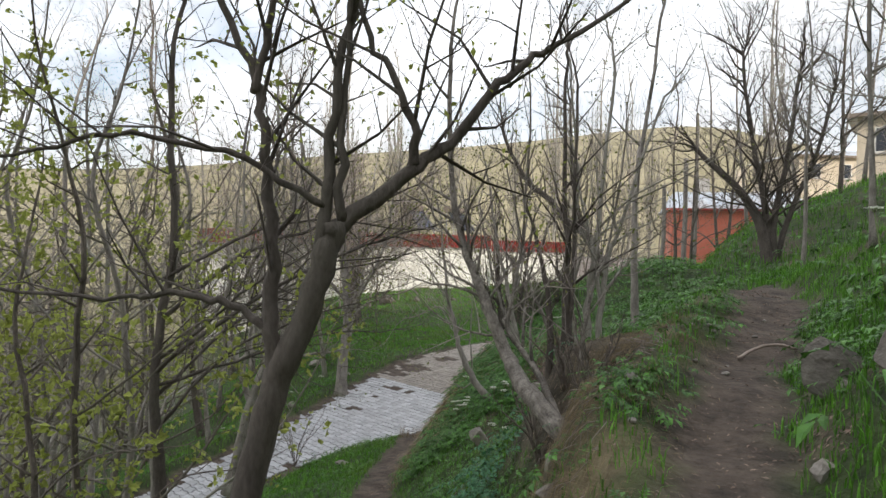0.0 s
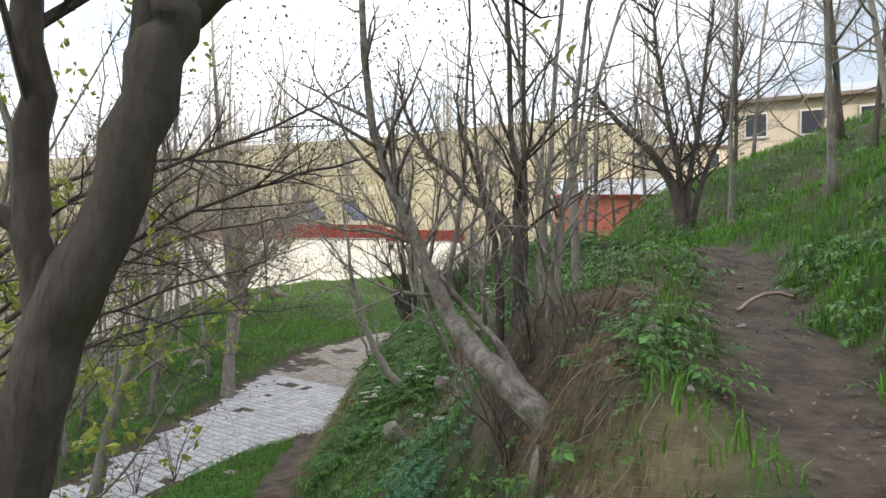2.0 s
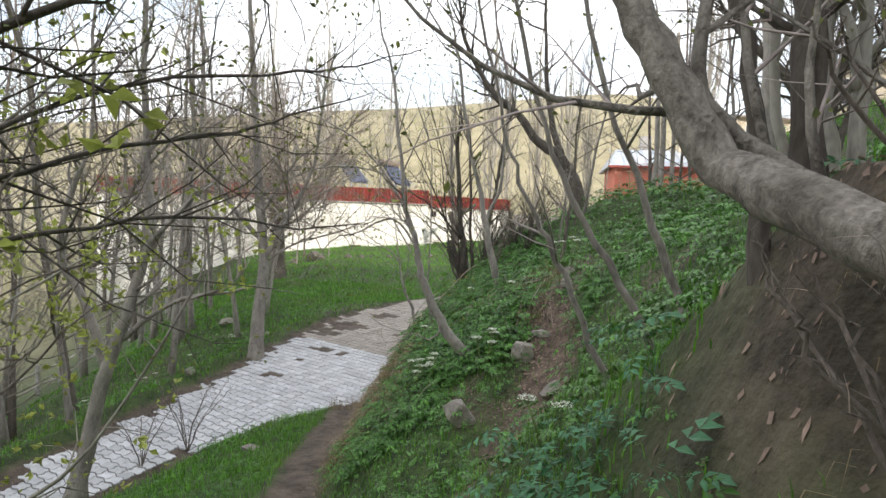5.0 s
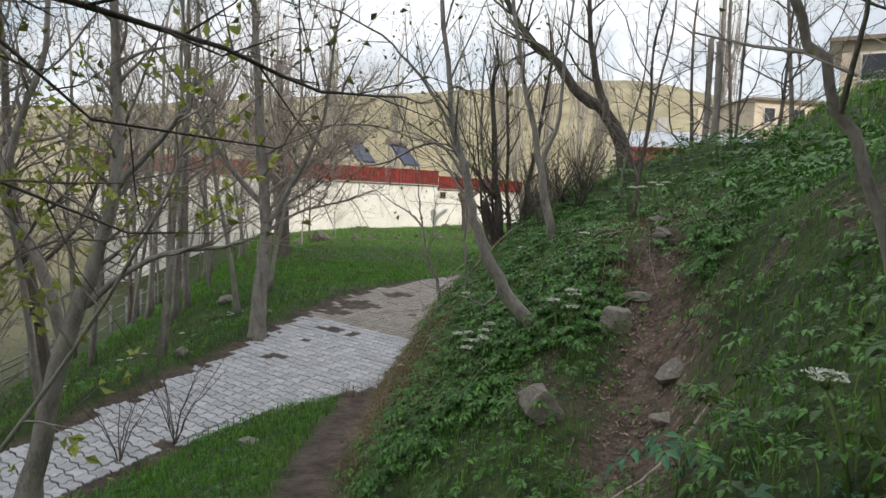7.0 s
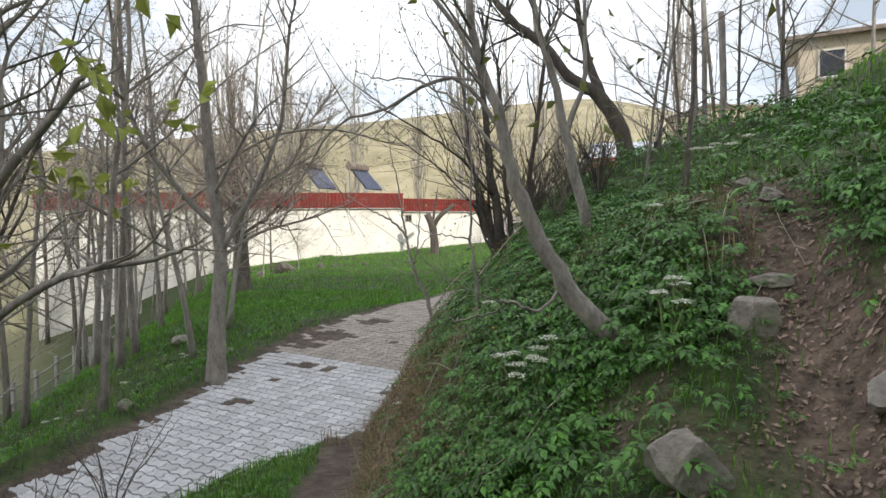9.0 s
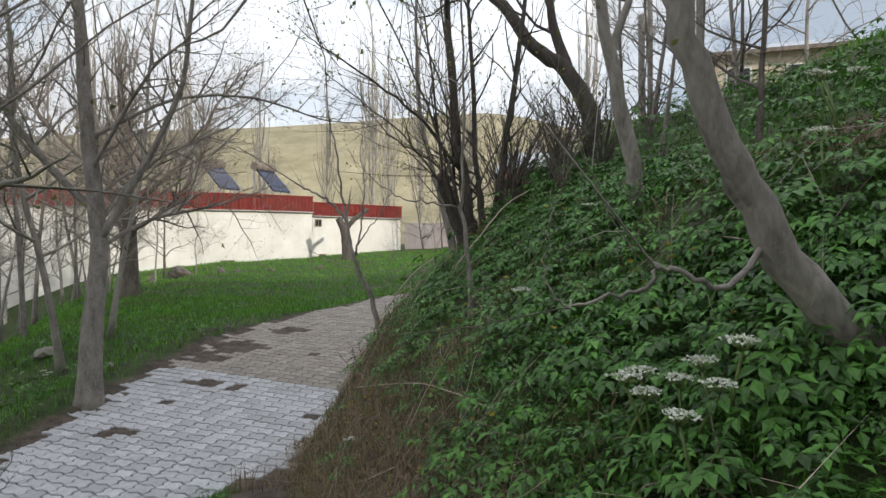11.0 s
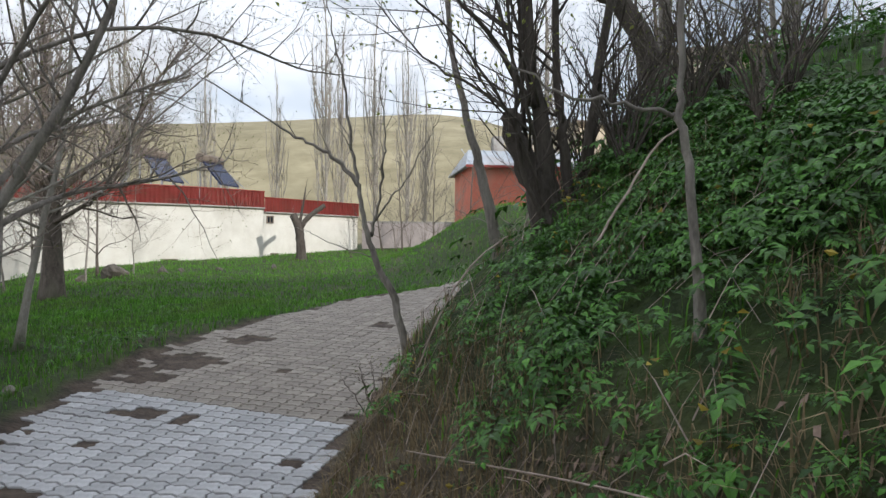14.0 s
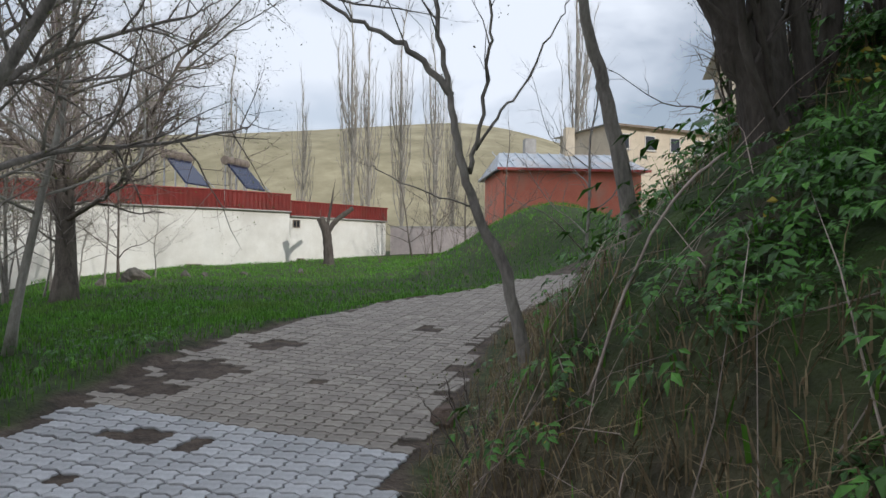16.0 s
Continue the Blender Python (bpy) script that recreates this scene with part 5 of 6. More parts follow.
def grassy(x, y):
    earth, litter, clay, steppe = covers(x, y)
    patch = 0.55 + 0.45 * ripple(1.4 * x + 5, 1.6 * y)
    return np.clip(1 - 1.4 * earth - 0.75 * litter - 0.6 * clay - steppe, 0, 1) * (on_road(x, y) < -0.08) * np.clip(patch + 0.35, 0.15, 1)


xs, ys = scatter(130000, -3.2, 3.0, -3.5, 12, lambda x, y: grassy(x, y) * np.exp(-np.abs(x - path_x(y)) / 2.6) * (1 - 0.8 * step(0.12, 0.3, x - path_x(np.minimum(y, 10))) * step(4.5, 6.5, y)))
blades("grass", xs, ys, 0.085, 0.006, GRASS, "fresh green grass along the footpath")
xs, ys = scatter(70000, -9, 4.5, 6, 24, lambda x, y: grassy(x, y) * 0.9 * (x < road_l(y) + 0.3 * (y > 10) * 0 + (y < 10) * 9) * (1 - 0.8 * step(0.25, 0.6, x - path_x(np.minimum(y, 10)))))
blades("grass", xs, ys, 0.13, 0.011, GRASS, "long green grass beside the paved lane")
xs, ys = scatter(70000, -12, 11, 15, 47, lambda x, y: grassy(x, y) * (x < road_l(y)))
blades("grass", xs, ys, 0.12, 0.022, GRASS, "bright green lawn before the low house")
xs, ys = scatter(42000, 2, 5, -3, 6, lambda x, y: grassy(x, y) * (x > ledge_x(y) + 0.2))
blades("grass", xs, ys, 0.09, 0.007, GRASS, "short green grass above the ledge")
xs, ys = scatter(26000, 2.5, 12, 4, 24, lambda x, y: grassy(x, y) * (x > ledge_x(y)))
blades("grass", xs, ys, 0.15, 0.015, GRASS, "green grass on the upper slope")
xs, ys = scatter(120000, 0.3, 2.2, -2.8, 2.0, lambda x, y: np.exp(-((x - ledge_x(y) + 0.72) / 0.26) ** 2) * (0.55 + 0.45 * (ripple(3 * x, 2.2 * y) > -0.1)))
blades("dry_grass", xs[:26000], ys[:26000], 0.08, 0.003, STRAW, "straw-coloured dry grass hanging over the cut bank", down=True)
xs, ys = scatter(16000, -1.5, 3.5, 9.5, 19, lambda x, y: step(0.05, 0.3, x - road_r(y)) * (1 - step(0.7, 1.3, x - road_r(y))) * (0.3 + 0.7 * (ripple(2 * x, 2 * y) > 0)))
blades("dry_grass", xs[:4500], ys[:4500], 0.24, 0.008, STRAW, "matted dry grass at the foot of the bank", 0.8)
xs, ys = scatter(40000, -1.6, 1.6, 5.0, 10.8, lambda x, y: step(0.15, 0.4, x - path_x(np.minimum(y, 10))) * (0.9 * (1 - step(0.8, 1.3, x - path_x(np.minimum(y, 10)))) + 0.4 * (ripple(2.2 * x + 1, 2 * y) > 0.1)))
blades("dry_grass", xs[:13000], ys[:13000], 0.14, 0.0055, STRAW, "dry straw among the green herbs", 0.9)


def herb(seed, leaves, size, pairs=3):
    """One broad-leaved herb: arching stalks that carry divided leaves with toothed lobes. Returns points and faces."""
    r = random.Random(seed)
    v, f = [], []
    for k in range(leaves):
        a = 6.28 * k / leaves + r.uniform(-0.5, 0.5)
        reach, rise = size * r.uniform(0.5, 1.5), size * r.uniform(0.7, 2.1)
        out = Vector((math.cos(a), math.sin(a), 0))
        tip = out * reach + Vector((0, 0, rise))
        side = Vector((-out.y, out.x, 0))
        b = len(v)
        v += [tuple(side * 0.03 * size), tuple(side * -0.03 * size), tuple(tip)]
        f.append((b, b + 1, b + 2))
        flat = (out + Vector((0, 0, r.uniform(-0.5, 0.15)))).normalized()
        up = side.cross(flat) * -1
        grow = r.uniform(0.75, 1.3)
        # a pointed lobe at the end and pairs behind it
        for along, ang, ln in ((1.0, 0, 0.7), (0.8, 0.75, 0.62), (0.8, -0.75, 0.62), (0.42, 0.95, 0.7), (0.42, -0.95, 0.7), (0.0, 1.2, 0.6), (0.0, -1.2, 0.6))[:1 + 2 * pairs]:
            foot = tip + flat * size * 0.95 * along * grow
            d = (flat * math.cos(ang) + side * math.sin(ang)).normalized() * size * 0.8 * ln * grow * r.uniform(0.75, 1.25)
            w = d.cross(up).normalized() * d.length * r.uniform(0.2, 0.3)
            sag = up * d.length
            b = len(v)
            v += [tuple(foot), tuple(foot + d * 0.45 + w + sag * 0.05), tuple(foot + d - sag * 0.25), tuple(foot + d * 0.5 - w + sag * 0.05), tuple(foot + d * 0.5 - sag * 0.05)]
            f += [(b, b + 1, b + 4), (b + 4, b + 1, b + 2), (b + 4, b + 2, b + 3), (b, b + 4, b + 3)]
    return np.array(v), f


def herbs(name, xs, ys, size, mat, label, pairs=3):
    models = [herb(400 + k, 4 + k % 3, 1.0, pairs) for k in range(8)]
    verts, faces, base = [], [], 0
    e = 0.05
    zs = height(xs, ys) - 0.02
    sx, sy = (height(xs - e, ys) - height(xs + e, ys)) / (2 * e), (height(xs, ys - e) - height(xs, ys + e)) / (2 * e)
    for i in range(len(xs)):
        mv, mf = models[i % 8]
        s = size * (0.45 + 1.6 * gen.uniform(0, 1) ** 2.2)
        up = (Vector((sx[i], sy[i], 1)).normalized() + Vector((0, 0, 1.0))).normalized()
        turn = np.array((up.to_track_quat("Z", "Y").to_matrix() @ Matrix.Rotation(gen.uniform(0, 6.28), 3, "Z")))
        verts.append(mv @ turn.T * s + np.array([xs[i], ys[i], zs[i]]))
        faces += [tuple(q + base for q in g) for g in mf]
        base += len(mv)
    me = bpy.data.meshes.new(name)
    me.from_pydata(np.concatenate(verts).tolist(), [], faces)
    me.materials.append(mat)
    return tagged(new(name, me), label, "undergrowth", kind="stuff")


def bank_cover(x, y):
    earth, litter, clay, steppe = covers(x, y)
    d = x - np.where(y < 10, path_x(np.minimum(y, 10)), road_r(y))
    return np.clip(1 - 1.3 * earth - 0.85 * litter, 0, 1) * step(0.3 + 0.15 * step(5, 7, y), 0.6 + 0.5 * step(5, 7, y) + 0.7 * step(7.5, 9, y), d) * (0.12 + 0.88 * step(-0.3, 0.15, ripple(1.1 * x + 2, 1.2 * y) + 0.5 * ripple(2.7 * x, 2.9 * y + 1)))


xs, ys = scatter(10500, -1.4, 1.7, 4.6, 9.6, bank_cover)
herbs("herb_undergrowth", xs, ys, 0.042, LEAF_HERB, "dense lobed green herbs covering the bank")
xs, ys = scatter(4200, -1.4, 4.4, 4.6, 14.0, lambda x, y: bank_cover(x, y) * ((x > 1.5) | (y > 9.4)))
herbs("herb_undergrowth", xs, ys, 0.075, LEAF_HERB, "green herbs on the brow of the bank", 1)
xs, ys = scatter(4300, -0.6, 3.2, -0.9, 5.4, bank_cover)
herbs("herb_undergrowth", xs, ys, 0.042, LEAF_HERB, "green herbs on the slope below the ledge", 2)
xs, ys = scatter(2300, 2.2, 9.0, -3.0, 15, lambda x, y: step(0.35, 0.8, x - ledge_x(y)) * step(-0.2, 0.3, ripple(1.3 * x, 1.2 * y + 2)))
herbs("herb_undergrowth", xs, ys, 0.08, LEAF_HERB, "tall green herbs on the upper slope", 1)
xs, ys = scatter(900, 0.1, 1.3, -0.2, 3.4, lambda x, y: np.exp(-((x - 0.62) / 0.25) ** 2 - ((y - 1.2) / 0.75) ** 2))
herbs("herb_patch", xs[:300], ys[:300], 0.055, LEAF_BLUE, "patch of bluish green lobed herbs under the leaning tree")
xs, ys = scatter(4200, -11, -2.4, 5, 20, lambda x, y: (on_road(x, y) < -0.4) * (x < road_l(y)) * 0.8 * step(-0.3, 0.2, ripple(x, y)) * np.exp((x - road_l(y)) / 3.0))
herbs("herb_undergrowth", xs, ys, 0.085, LEAF_HERB, "green herbs along the low side of the lane", 1)
xs, ys = scatter(1500, 0.7, 2.0, -2.6, 3.0, lambda x, y: np.exp(-((x - ledge_x(y) + 0.55) / 0.2) ** 2) * (ripple(1.6 * x + 1, 1.7 * y) > -0.1))
herbs("herb_undergrowth", xs[:600], ys[:600], 0.024, LEAF_HERB, "green herbs on the mound beside the ledge")
xs, ys = scatter(900, -3.6, -1.2, 4.5, 9.6, lambda x, y: (x > road_r(y) + 0.15) * (x < path_x(y) - 0.35) * 0.8)
herbs("herb_undergrowth", xs, ys, 0.035, LEAF_HERB, "low green herbs in the wedge between path and lane", 2)


def hogweed(x, y, tall, seed):
    """A hogweed: a stalk with rays, each ray ending in a flat white flower head, and a few leaves at its foot."""
    r = random.Random(seed)
    thing = tagged(new("flowering_hogweed"), "white-flowered umbel plant among green herbs", "flower", "white umbel flowers")
    thing.location = (x, y, at(x, y, 0.03))
    stalk, heads = Tubes(), Tubes()
    for _ in range(r.randint(1, 2)):
        a, o = r.uniform(0, 6.28), r.uniform(0.03, 0.14)
        top = Vector((math.cos(a) * o, math.sin(a) * o, tall * r.uniform(0.8, 1.1)))
        stalk.tube([Vector((0, 0, 0)), top * 0.5 + Vector((0, 0, 0.03)), top], [0.006, 0.005, 0.004], 5)
        for k in range(13):
            b, w = 2.4 * k, 0.042 * math.sqrt((k + 0.5) / 13)
            tip = top + Vector((math.cos(b) * w, math.sin(b) * w, 0.035 - w * 0.25))
            stalk.tube([top, tip], [0.0018, 0.0012], 3)
            for _ in range(5):
                heads.leaf(tip + Vector([r.uniform(-0.009, 0.009), r.uniform(-0.009, 0.009), r.uniform(0, 0.004)]), Vector((r.uniform(-1, 1), r.uniform(-1, 1), 0.2)), 0.014, r)
    stalk.make("stalk", STALK, thing)
    heads.make("flower_head", PETAL, thing, smooth=False)["kind"] = "stuff"
    mv, mf = herb(seed, 6, 0.085)
    mesh_object("leaves", mv, mf, LEAF_HERB, thing)


for i, (x, y, t) in enumerate(((0.07, 5.46, 0.3), (0.66, 4.78, 0.3), (0.72, 4.86, 0.28), (0.93, 5.65, 0.3), (1.73, 6.45, 0.35), (1.7, 6.0, 0.35), (1.62, 6.32, 0.3), (0.77, 2.01, 0.28), (0.16, 5.38, 0.3),
                               (0.2, 5.3, 0.28), (0.25, 5.22, 0.32), (0.14, 5.14, 0.28), (0.1, 6.46, 0.3), (-0.58, 7.78, 0.2), (2.6, 9.2, 0.45), (3.3, 9.9, 0.5), (-4.3, 11.2, 0.3), (-4.9, 10.2, 0.35), (-4.1, 12.9, 0.3),
                               (-5.2, 9.1, 0.3), (-4.6, 13.6, 0.3), (-5.4, 11.8, 0.3), (3.2, -0.4, 0.6), (3.0, 0.3, 0.5), (0.55, 6.9, 0.3))):
    hogweed(x, y, t, 500 + i)

# fine roots and dead stalks hanging from the lip of the cut bank
r = random.Random(87)
roots = Tubes()
for _ in range(260):
    y = r.uniform(-2.2, 0.5)
    x = float(ledge_x(y)) - r.uniform(0.45, 0.85)
    long, out = r.uniform(0.08, 0.32), r.uniform(0.04, 0.16)
    a = Vector((x, y, at(x, y) + 0.01))
    q = Vector((x - out, y + r.uniform(-0.08, 0.08), 0))
    q.z = max(at(q.x, q.y) + 0.015, a.z - long)
    roots.twig([a, a.lerp(q, 0.5) + Vector((-0.02, r.uniform(-0.03, 0.03), 0.03)), q], r.uniform(0.0012, 0.0035))
tagged(roots.make("hanging_roots", TWIG_GREY, None), "fine roots and dead stalks hanging down the cut bank", "roots", kind="stuff")

# dead stalks fallen across the herbs
r = random.Random(88)
straws = Tubes()
for _ in range(420):
    y = r.uniform(4.8, 12.5)
    foot = float(path_x(min(y, 10)) if y < 10 else road_r(y))
    x = foot + r.uniform(0.25, 2.4)
    a, long = r.uniform(0, 6.28), r.uniform(0.15, 0.6)
    x1, y1 = x + math.cos(a) * long, y + math.sin(a) * long
    z0, z1 = at(x, y) + r.uniform(0.0, 0.12), at(x1, y1) + r.uniform(0.05, 0.22)
    mid = Vector(((x + x1) / 2 + r.uniform(-0.03, 0.03), (y + y1) / 2 + r.uniform(-0.03, 0.03), (z0 + z1) / 2 + 0.04))
    straws.twig([Vector((x, y, z0)), mid, Vector((x1, y1, z1))], r.uniform(0.0015, 0.0035))
tagged(straws.make("dead_stalks", TWIG_PALE, None), "pale dead stalks lying among the herbs", "dead stalks", kind="stuff")
yellow = Tubes()
for _ in range(45):
    y = r.uniform(5.5, 9.5)
    x = float(path_x(min(y, 10))) + r.uniform(0.6, 1.9)
    for _ in range(3):
        yellow.leaf(Vector((x + r.uniform(-0.05, 0.05), y + r.uniform(-0.05, 0.05), at(x, y) + r.uniform(0.06, 0.2))), Vector((r.uniform(-1, 1), r.uniform(-1, 1), r.uniform(-0.4, 0.3))), 0.032, r)
tagged(yellow.make("yellowing_leaves", LEAF_YELLOW, None, smooth=False), "yellowing leaves among the green herbs", "leaves", kind="stuff")

# dead leaves
xs, ys = scatter(110000, -1.0, 3.4, -3.2, 8.0, lambda x, y: np.clip(covers(x, y)[1] * 0.8 + covers(x, y)[0] * 0.14 + covers(x, y)[2] * 0.15, 0, 1) * 0.8)
n = len(xs)
z = height(xs, ys) + gen.uniform(0.004, 0.014, n)
a, s = gen.uniform(0, 6.28, n), gen.uniform(0.005, 0.018, n) * np.where(ys < 1.6, 0.8, 1.0)
ux, uy = np.cos(a) * s, np.sin(a) * s
tilt1, tilt2 = gen.uniform(-0.35, 0.35, n) * s, gen.uniform(-0.05, 0.5, n) * s
def lay(px, py):
    return height(px, py) - height(xs, ys) + z


v = np.stack([np.stack([xs - ux, ys - uy, lay(xs - ux, ys - uy) - tilt1], -1), np.stack([xs + uy * 0.5, ys - ux * 0.5, lay(xs + uy * 0.5, ys - ux * 0.5) + tilt2], -1), np.stack([xs + ux, ys + uy, lay(xs + ux, ys + uy) + tilt1], -1), np.stack([xs - uy * 0.5, ys + ux * 0.5, lay(xs - uy * 0.5, ys + ux * 0.5) + tilt2], -1)], 1).reshape(-1, 3)
me = bpy.data.meshes.new("leaf_litter")
me.from_pydata(v.tolist(), [], (np.arange(n)[:, None] * 4 + np.arange(4)).tolist())
me.materials.append(LITTER)
tagged(new("leaf_litter", me), "brown dead leaves lying in the gully and on the ledge", "leaf litter", kind="stuff")


# ---------------------------------------------------------------- stones
def stone(x, y, sx, sy, sz, turn, seed, label="grey field stone half sunk in the grass", sink=0.3, tilt=0.0, mat=ROCK):
    bm = bmesh.new()
    bmesh.ops.create_icosphere(bm, subdivisions=4 if sx > 0.05 else 2, radius=1)
    r = random.Random(seed)
    cuts = [(Vector((r.uniform(-1, 1), r.uniform(-1, 1), r.uniform(-0.6, 1))).normalized(), r.uniform(0.42, 0.72)) for _ in range(11)]
    for v in bm.verts:
        for n, d in cuts:
            k = v.co.dot(n) - d
            if k > 0:
                v.co -= n * k * 0.97
        v.co *= 1 + 0.09 * noise.noise(v.co * 3.5 + Vector((seed, 0, 0)))
        v.co = Vector((v.co.x * sx, v.co.y * sy, v.co.z * sz))
    me = bpy.data.meshes.new("stone")
    bm.to_mesh(me)
    bm.free()
    me.materials.append(mat)
    ob = new("stone", me)
    ob.matrix_world = pose(x, y, at(x, y) + sz * (0.75 - sink), tilt, 0, turn)
    return tagged(ob, label, "stone", "loose stones")


stone(0.45, 4.15, 0.2, 0.12, 0.15, -12, 1, "pale angular stone standing in the grass", 0.2)
stone(1.02, 4.75, 0.11, 0.1, 0.12, 10, 2, "rounded grey stone beside the leafy gully")
stone(1.5, 5.46, 0.12, 0.075, 0.045, 60, 3, "flat brown stone on the gully")
stone(1.05, 3.9, 0.09, 0.07, 0.04, 80, 20, "flat grey stone in the leafy gully")
stone(1.18, 4.2, 0.11, 0.1, 0.09, 10, 21, "flat grey stone in the leafy gully")
stone(0.8, 3.3, 0.09, 0.07, 0.05, 50, 22, "flat grey stone in the leafy gully")
stone(1.62, 5.9, 0.12, 0.09, 0.06, 20, 23, "flat brown stone at the top of the gully")
stone(1.2, 4.9, 0.11, 0.08, 0.04, -20, 4, "flat stone under dead leaves")
stone(-2.15, 7.66, 0.16, 0.1, 0.06, 15, 5, "flat grey stone in the grass by the path")
stone(1.08, -0.34, 0.05, 0.09, 0.11, -20, 6, "pale slab standing under the leaning tree's foot", 0.5, 12)
stone(1.06, -0.62, 0.12, 0.07, 0.05, 20, 7, "flat pale stone jutting from the cut bank", 0.9)
stone(1.02, -0.8, 0.13, 0.07, 0.04, -10, 8, "flat grey stone jutting from the cut bank", 0.6)
stone(0.82, -0.12, 0.1, 0.05, 0.03, 40, 9, "flat pale stone jutting from the cut bank", 0.4)
stone(2.36, -0.55, 0.2, 0.15, 0.16, 20, 10, "mossy boulder at the side of the ledge", mat=ROCK_DARK)
stone(2.4, -0.95, 0.21, 0.15, 0.17, 60, 11, "mossy boulder at the side of the ledge", mat=ROCK_DARK)
stone(2.3, -1.35, 0.13, 0.1, 0.12, 100, 12, "mossy boulder at the side of the ledge", mat=ROCK_DARK)
stone(2.0, -1.2, 0.05, 0.06, 0.06, 100, 13, "small stone on the earth path")
stone(1.45, -0.4, 0.06, 0.05, 0.04, 10, 14, "small stone on the path's edge")
stone(-4.3, 11.0, 0.13, 0.1, 0.1, 40, 15, "pale stone on the verge")
stone(-3.75, 13.9, 0.1, 0.08, 0.07, 40, 16, "pale stone at the lane's edge")
stone(-5.2, 15.6, 0.3, 0.2, 0.14, 20, 17, "brown boulder in the verge")
stone(0.2, 13.1, 0.16, 0.13, 0.15, 40, 18, "rust-brown stone at the lane's edge", mat=LITTER)
for i, (x, y, w) in enumerate(((-6.6, 33.2, 0.55), (-5.0, 34.0, 0.3), (-4.3, 34.6, 0.22), (-7.6, 32.6, 0.35), (-2.9, 35.0, 0.2), (-0.6, 36.0, 0.25))):
    stone(x, y, w, w * 0.8, w * 0.7, 50 * i, 30 + i, "dark boulder at the edge of the lawn", mat=ROCK_DARK)
r = random.Random(9)
for i in range(26):
    y = r.uniform(-2.2, 3.5)
    x = float(ledge_x(y)) + r.uniform(-0.5, 0.5)
    s = r.uniform(0.015, 0.04)
    stone(x, y, s, s * 0.8, s * 0.6, r.uniform(0, 360), 60 + i, "small stone on the earth path")


def stick(pts, r0, label, mat=TWIG_PALE):
    t = Tubes()
    t.tube(bend(pts, 4, random.Random(3), 0.004), [r0] * (4 * (len(pts) - 1)) + [r0 * 0.4], 5)
    ob = t.make("stick", mat, None)
    return tagged(ob, label, "stick", "fallen sticks")


def ground_stick(x0, y0, x1, y1, r0, lift=0.05, label="pale dead stick lying on the herbs"):
    stick([(x0 + (x1 - x0) * f, y0 + (y1 - y0) * f, at(x0 + (x1 - x0) * f, y0 + (y1 - y0) * f) + lift + 0.05 * math.sin(3 * f)) for f in (0, 0.33, 0.66, 1)], r0, label)


stick([(-0.45, 8.7, -0.08), (-0.24, 7.26, 0.26), (-0.15, 6.55, 0.37), (-0.08, 6.1, 0.4)], 0.003, "long thin pale stalk lying across the herbs")
ground_stick(1.05, 0.0, 1.25, -0.6, 0.003, 0.02)
ground_stick(2.3, 0.62, 2.75, 0.85, 0.011, 0.02, "pale dead stick lying on the ledge")
ground_stick(0.2, 8.2, 0.9, 8.6, 0.006, 0.2)
ground_stick(-0.3, 9.2, 0.3, 9.4, 0.005, 0.2)
ground_stick(0.6, 3.2, 1.1, 3.5, 0.006, 0.03)


# ---------------------------------------------------------------- the fence below the wood
fence = tagged(new("valley_fence"), "weathered grey post and rail fence below the wood", "fence")
a, b, n = Vector((-13.6, 17.0, 0)), Vector((-14.6, 36.0, 0)), 14
feet = [a.lerp(b, k / (n - 1)) for k in range(n)]
for q in feet:
    q.z = at(q.x, q.y)
    block("post", fence, CONCRETE, q.x - 0.06, q.x + 0.06, q.y - 0.06, q.y + 0.06, q.z - 0.2, q.z + 1.15, bevel=0.01)
for p, q in zip(feet, feet[1:]):
    for up in (0.45, 0.95):
        rail = Tubes()
        rail.tube([p + Vector((0.08, 0, up)), q + Vector((0.08, 0, up))], [0.035, 0.035], 6)
        rail.make("rail", BARK_PALE, fence)


# ---------------------------------------------------------------- the paved lane
lane = tagged(new("lane"), "lane of interlocking concrete pavers, partly dusty and sunken", "pavement", kind="structure")
row = Vector((0.84, -0.54, 0)).normalized()
across = Vector((0.54, 0.84, 0)).normalized()
origin = Vector((-2.5, 13.9, 0))
PITCH, ROW = 0.195, 0.155


def paver_mesh(name, mat, seed):
    """An interlocking block with a wavy outline, a bevelled top and a rough edge."""
    r = random.Random(seed)
    a, b, k = PITCH / 2 - 0.009, ROW / 2 - 0.009, 0.022
    outline = [(-a - k, -b), (-a * 0.45 - k, -b - k * 0.8), (a * 0.2 + k * 0.4, -b + k * 0.8), (a - k * 0.2, -b), (a + k * 0.9, -b * 0.2), (a - k * 0.4, b * 0.35), (a + k * 0.6, b),
               (a * 0.2 + k, b + k * 0.8), (-a * 0.45, b - k * 0.8), (-a + k * 0.2, b), (-a - k * 0.5, b * 0.35), (-a + k * 0.8, -b * 0.2)]
    outline = [(x + r.uniform(-0.003, 0.003), y + r.uniform(-0.003, 0.003)) for x, y in outline]
    n = len(outline)
    v = [(x, y, -0.03) for x, y in outline] + [(x, y, 0.012) for x, y in outline] + [(x * 0.94, y * 0.93, 0.02 + r.uniform(-0.001, 0.001)) for x, y in outline]
    f = [tuple(range(2 * n, 3 * n))] + [(i, (i + 1) % n, n + (i + 1) % n, n + i) for i in range(n)] + [(n + i, n + (i + 1) % n, 2 * n + (i + 1) % n, 2 * n + i) for i in range(n)]
    me = bpy.data.meshes.new(name)
    me.from_pydata(v, [], f)
    me.materials.append(mat)
    return me


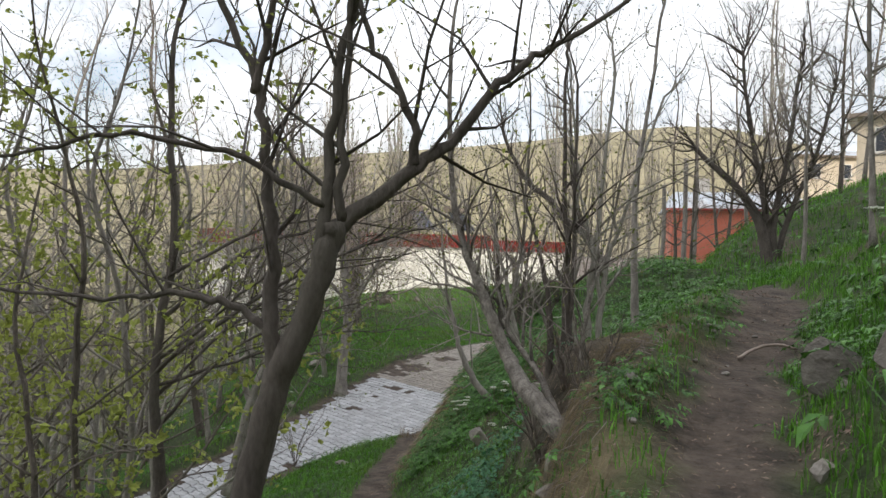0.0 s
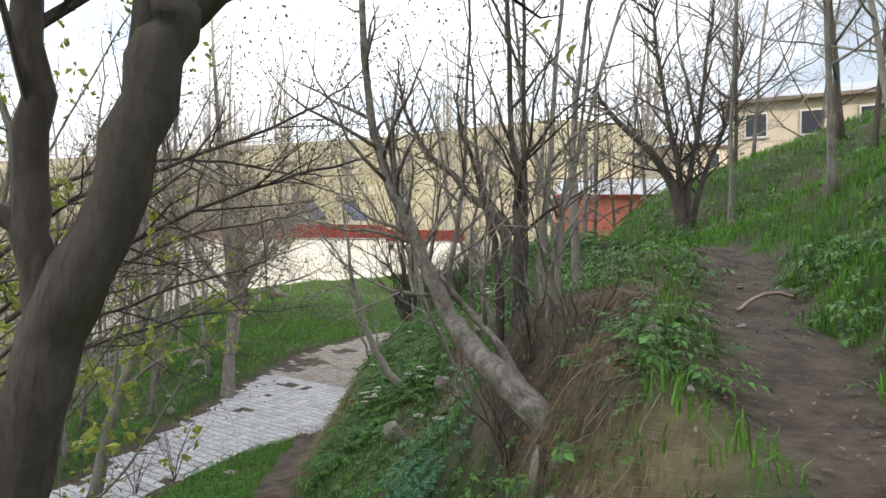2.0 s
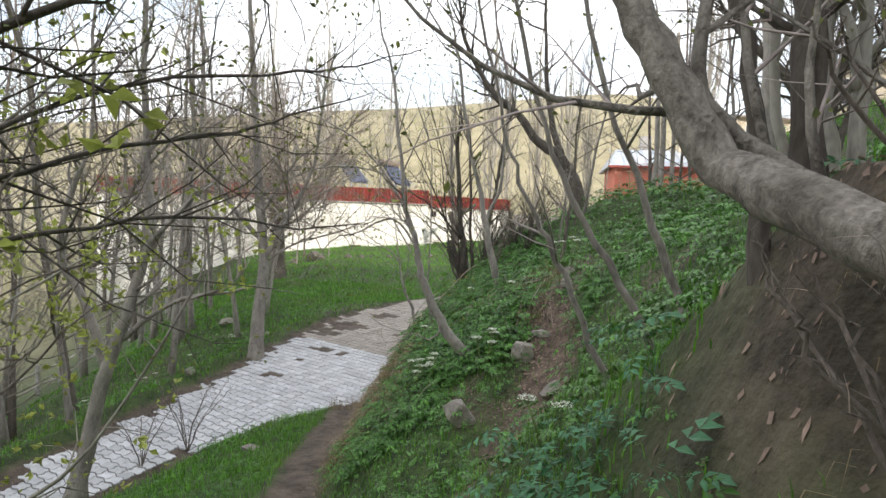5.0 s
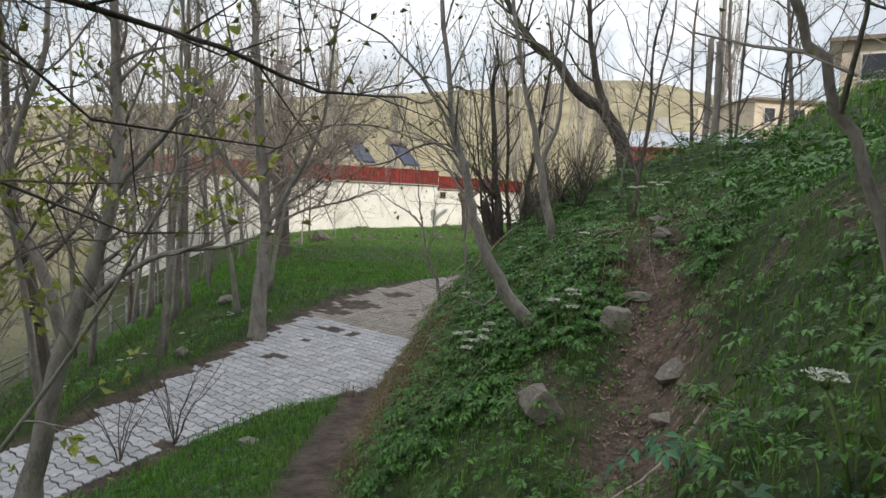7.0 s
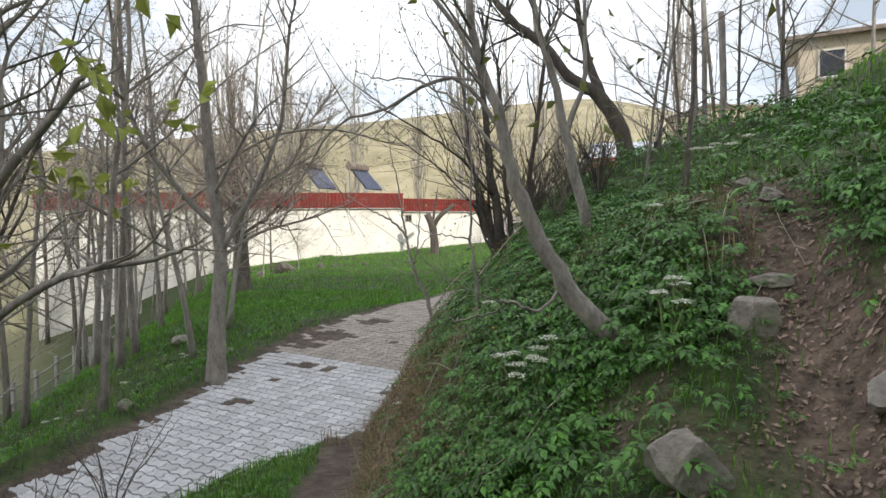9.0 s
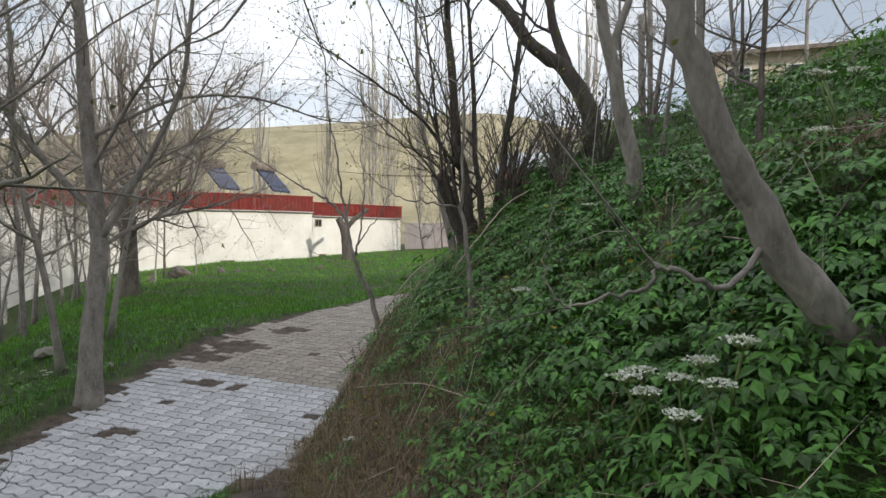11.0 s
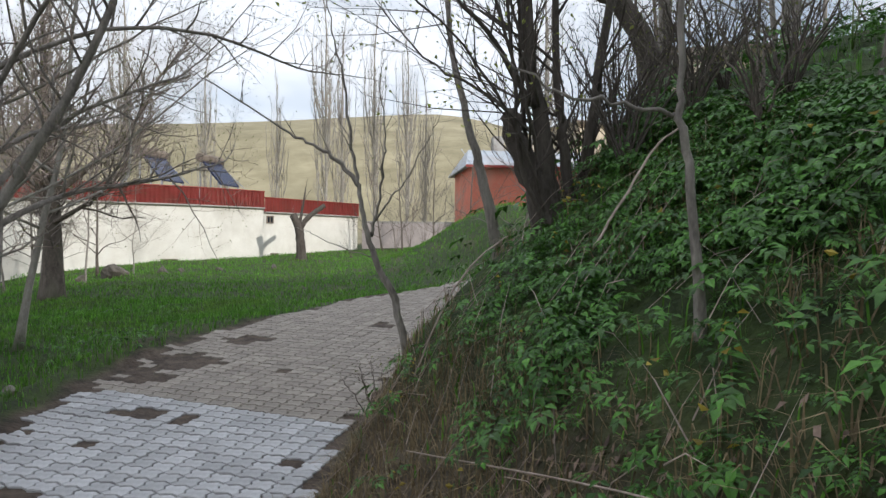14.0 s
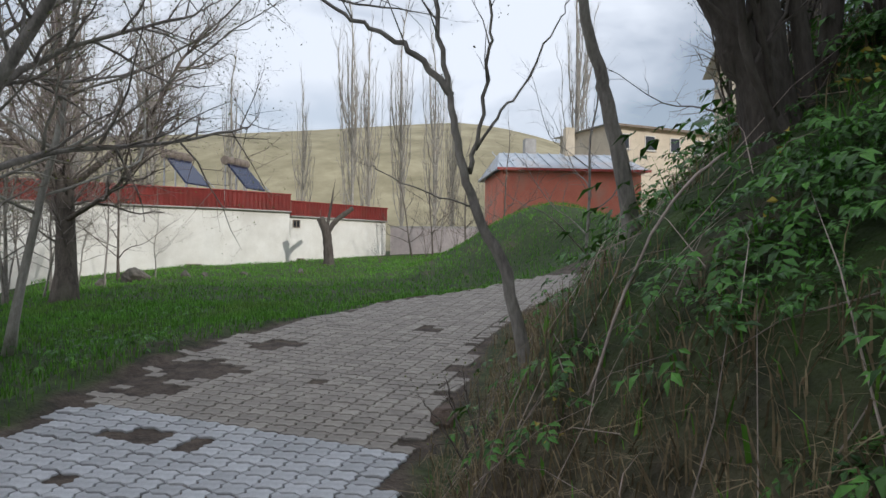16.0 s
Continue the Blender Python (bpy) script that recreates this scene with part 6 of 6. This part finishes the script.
grey = [paver_mesh("paver", PAVER, k) for k in range(4)]
dusty = [paver_mesh("paver", PAVER_DIRTY, k) for k in range(4)]
r = random.Random(41)
single, spare = [], {True: [], False: []}
holes = [(-2.35, 13.2, 0.2), (-2.6, 12.4, 0.16), (-1.9, 12.9, 0.13), (-2.1, 15.3, 0.5), (-1.3, 16.4, 0.3), (-3.0, 11.4, 0.2), (-2.5, 14.6, 0.28), (1.0, 17.2, 0.22)]
cells = [(i, j) for j in range(-125, 150) for i in range(-80, 95)]
ij = np.array(cells, float)
px = origin.x + row.x * PITCH * (ij[:, 0] + 0.5) + across.x * ROW * (ij[:, 1] + 0.5)
py = origin.y + row.y * PITCH * (ij[:, 0] + 0.5) + across.y * ROW * (ij[:, 1] + 0.5)
inside = on_road(px, py) + 0.1 * ripple(2.3 * px, 2.1 * py)
good = (py > -3) & (py < 22.5) & (inside > 0.02)
ij, px, py, inside = ij[good], px[good], py[good], inside[good]
pz, wave = height(px, py), ripple(1.5 * px + 2, 1.2 * py)
gx_, gy_ = (height(px - 0.1, py) - height(px + 0.1, py)) / 0.2, (height(px, py - 0.1) - height(px, py + 0.1)) / 0.2
for k in range(len(px)):
    x, y, ragged = float(px[k]), float(py[k]), inside[k] < 0.22
    if any((x - hx) ** 2 + (y - hy) ** 2 < (hr * (0.7 + 0.6 * r.random())) ** 2 for hx, hy, hr in holes) or r.random() < (0.16 if ragged else 0.004):
        continue
    n = Vector((gx_[k], gy_[k], 1)).normalized()
    turn = math.atan2(row.y, row.x) + radians(r.uniform(-1.5, 1.5) * (3 if ragged else 1))
    sunk = -0.014 * max(0, float(wave[k])) - (0.014 if ragged else 0.005) * r.random()
    ex = Vector((math.cos(turn), math.sin(turn), 0))
    ex = (ex - n * ex.dot(n)).normalized()
    ey = n.cross(ex)
    tip = Matrix.Rotation(radians(r.uniform(-1.5, 1.5) * (2.5 if ragged else 1)), 4, "X")
    m = Matrix(((ex.x, ey.x, n.x, x), (ex.y, ey.y, n.y, y), (ex.z, ey.z, n.z, float(pz[k]) + 0.004 + sunk), (0, 0, 0, 1))) @ tip
    clean = ij[k, 1] < 0
    if 10.9 < y < 14.6 and x > -3.4 and len(single) < 300:
        single.append((m, clean))
    else:
        spare[clean].append(m)
for m, clean in single:
    ob = new("paver", (grey if clean else dusty)[r.randrange(4)])
    ob.parent = lane
    ob.matrix_basis = m
for clean, places in spare.items():
    verts, faces, base = [], [], 0
    meshes = [(np.array([v.co[:] for v in me.vertices]), [tuple(q.vertices) for q in me.polygons]) for me in grey]
    for m in places:
        mv, mf = meshes[r.randrange(4)]
        t = np.array(m)
        verts.append(mv @ t[:3, :3].T + t[:3, 3])
        faces += [tuple(q + base for q in g) for g in mf]
        base += len(mv)
    ob = mesh_object("pavers", np.concatenate(verts), faces, PAVER_FAR_GREY if clean else PAVER_FAR, lane)
    tagged(ob, kind="stuff")
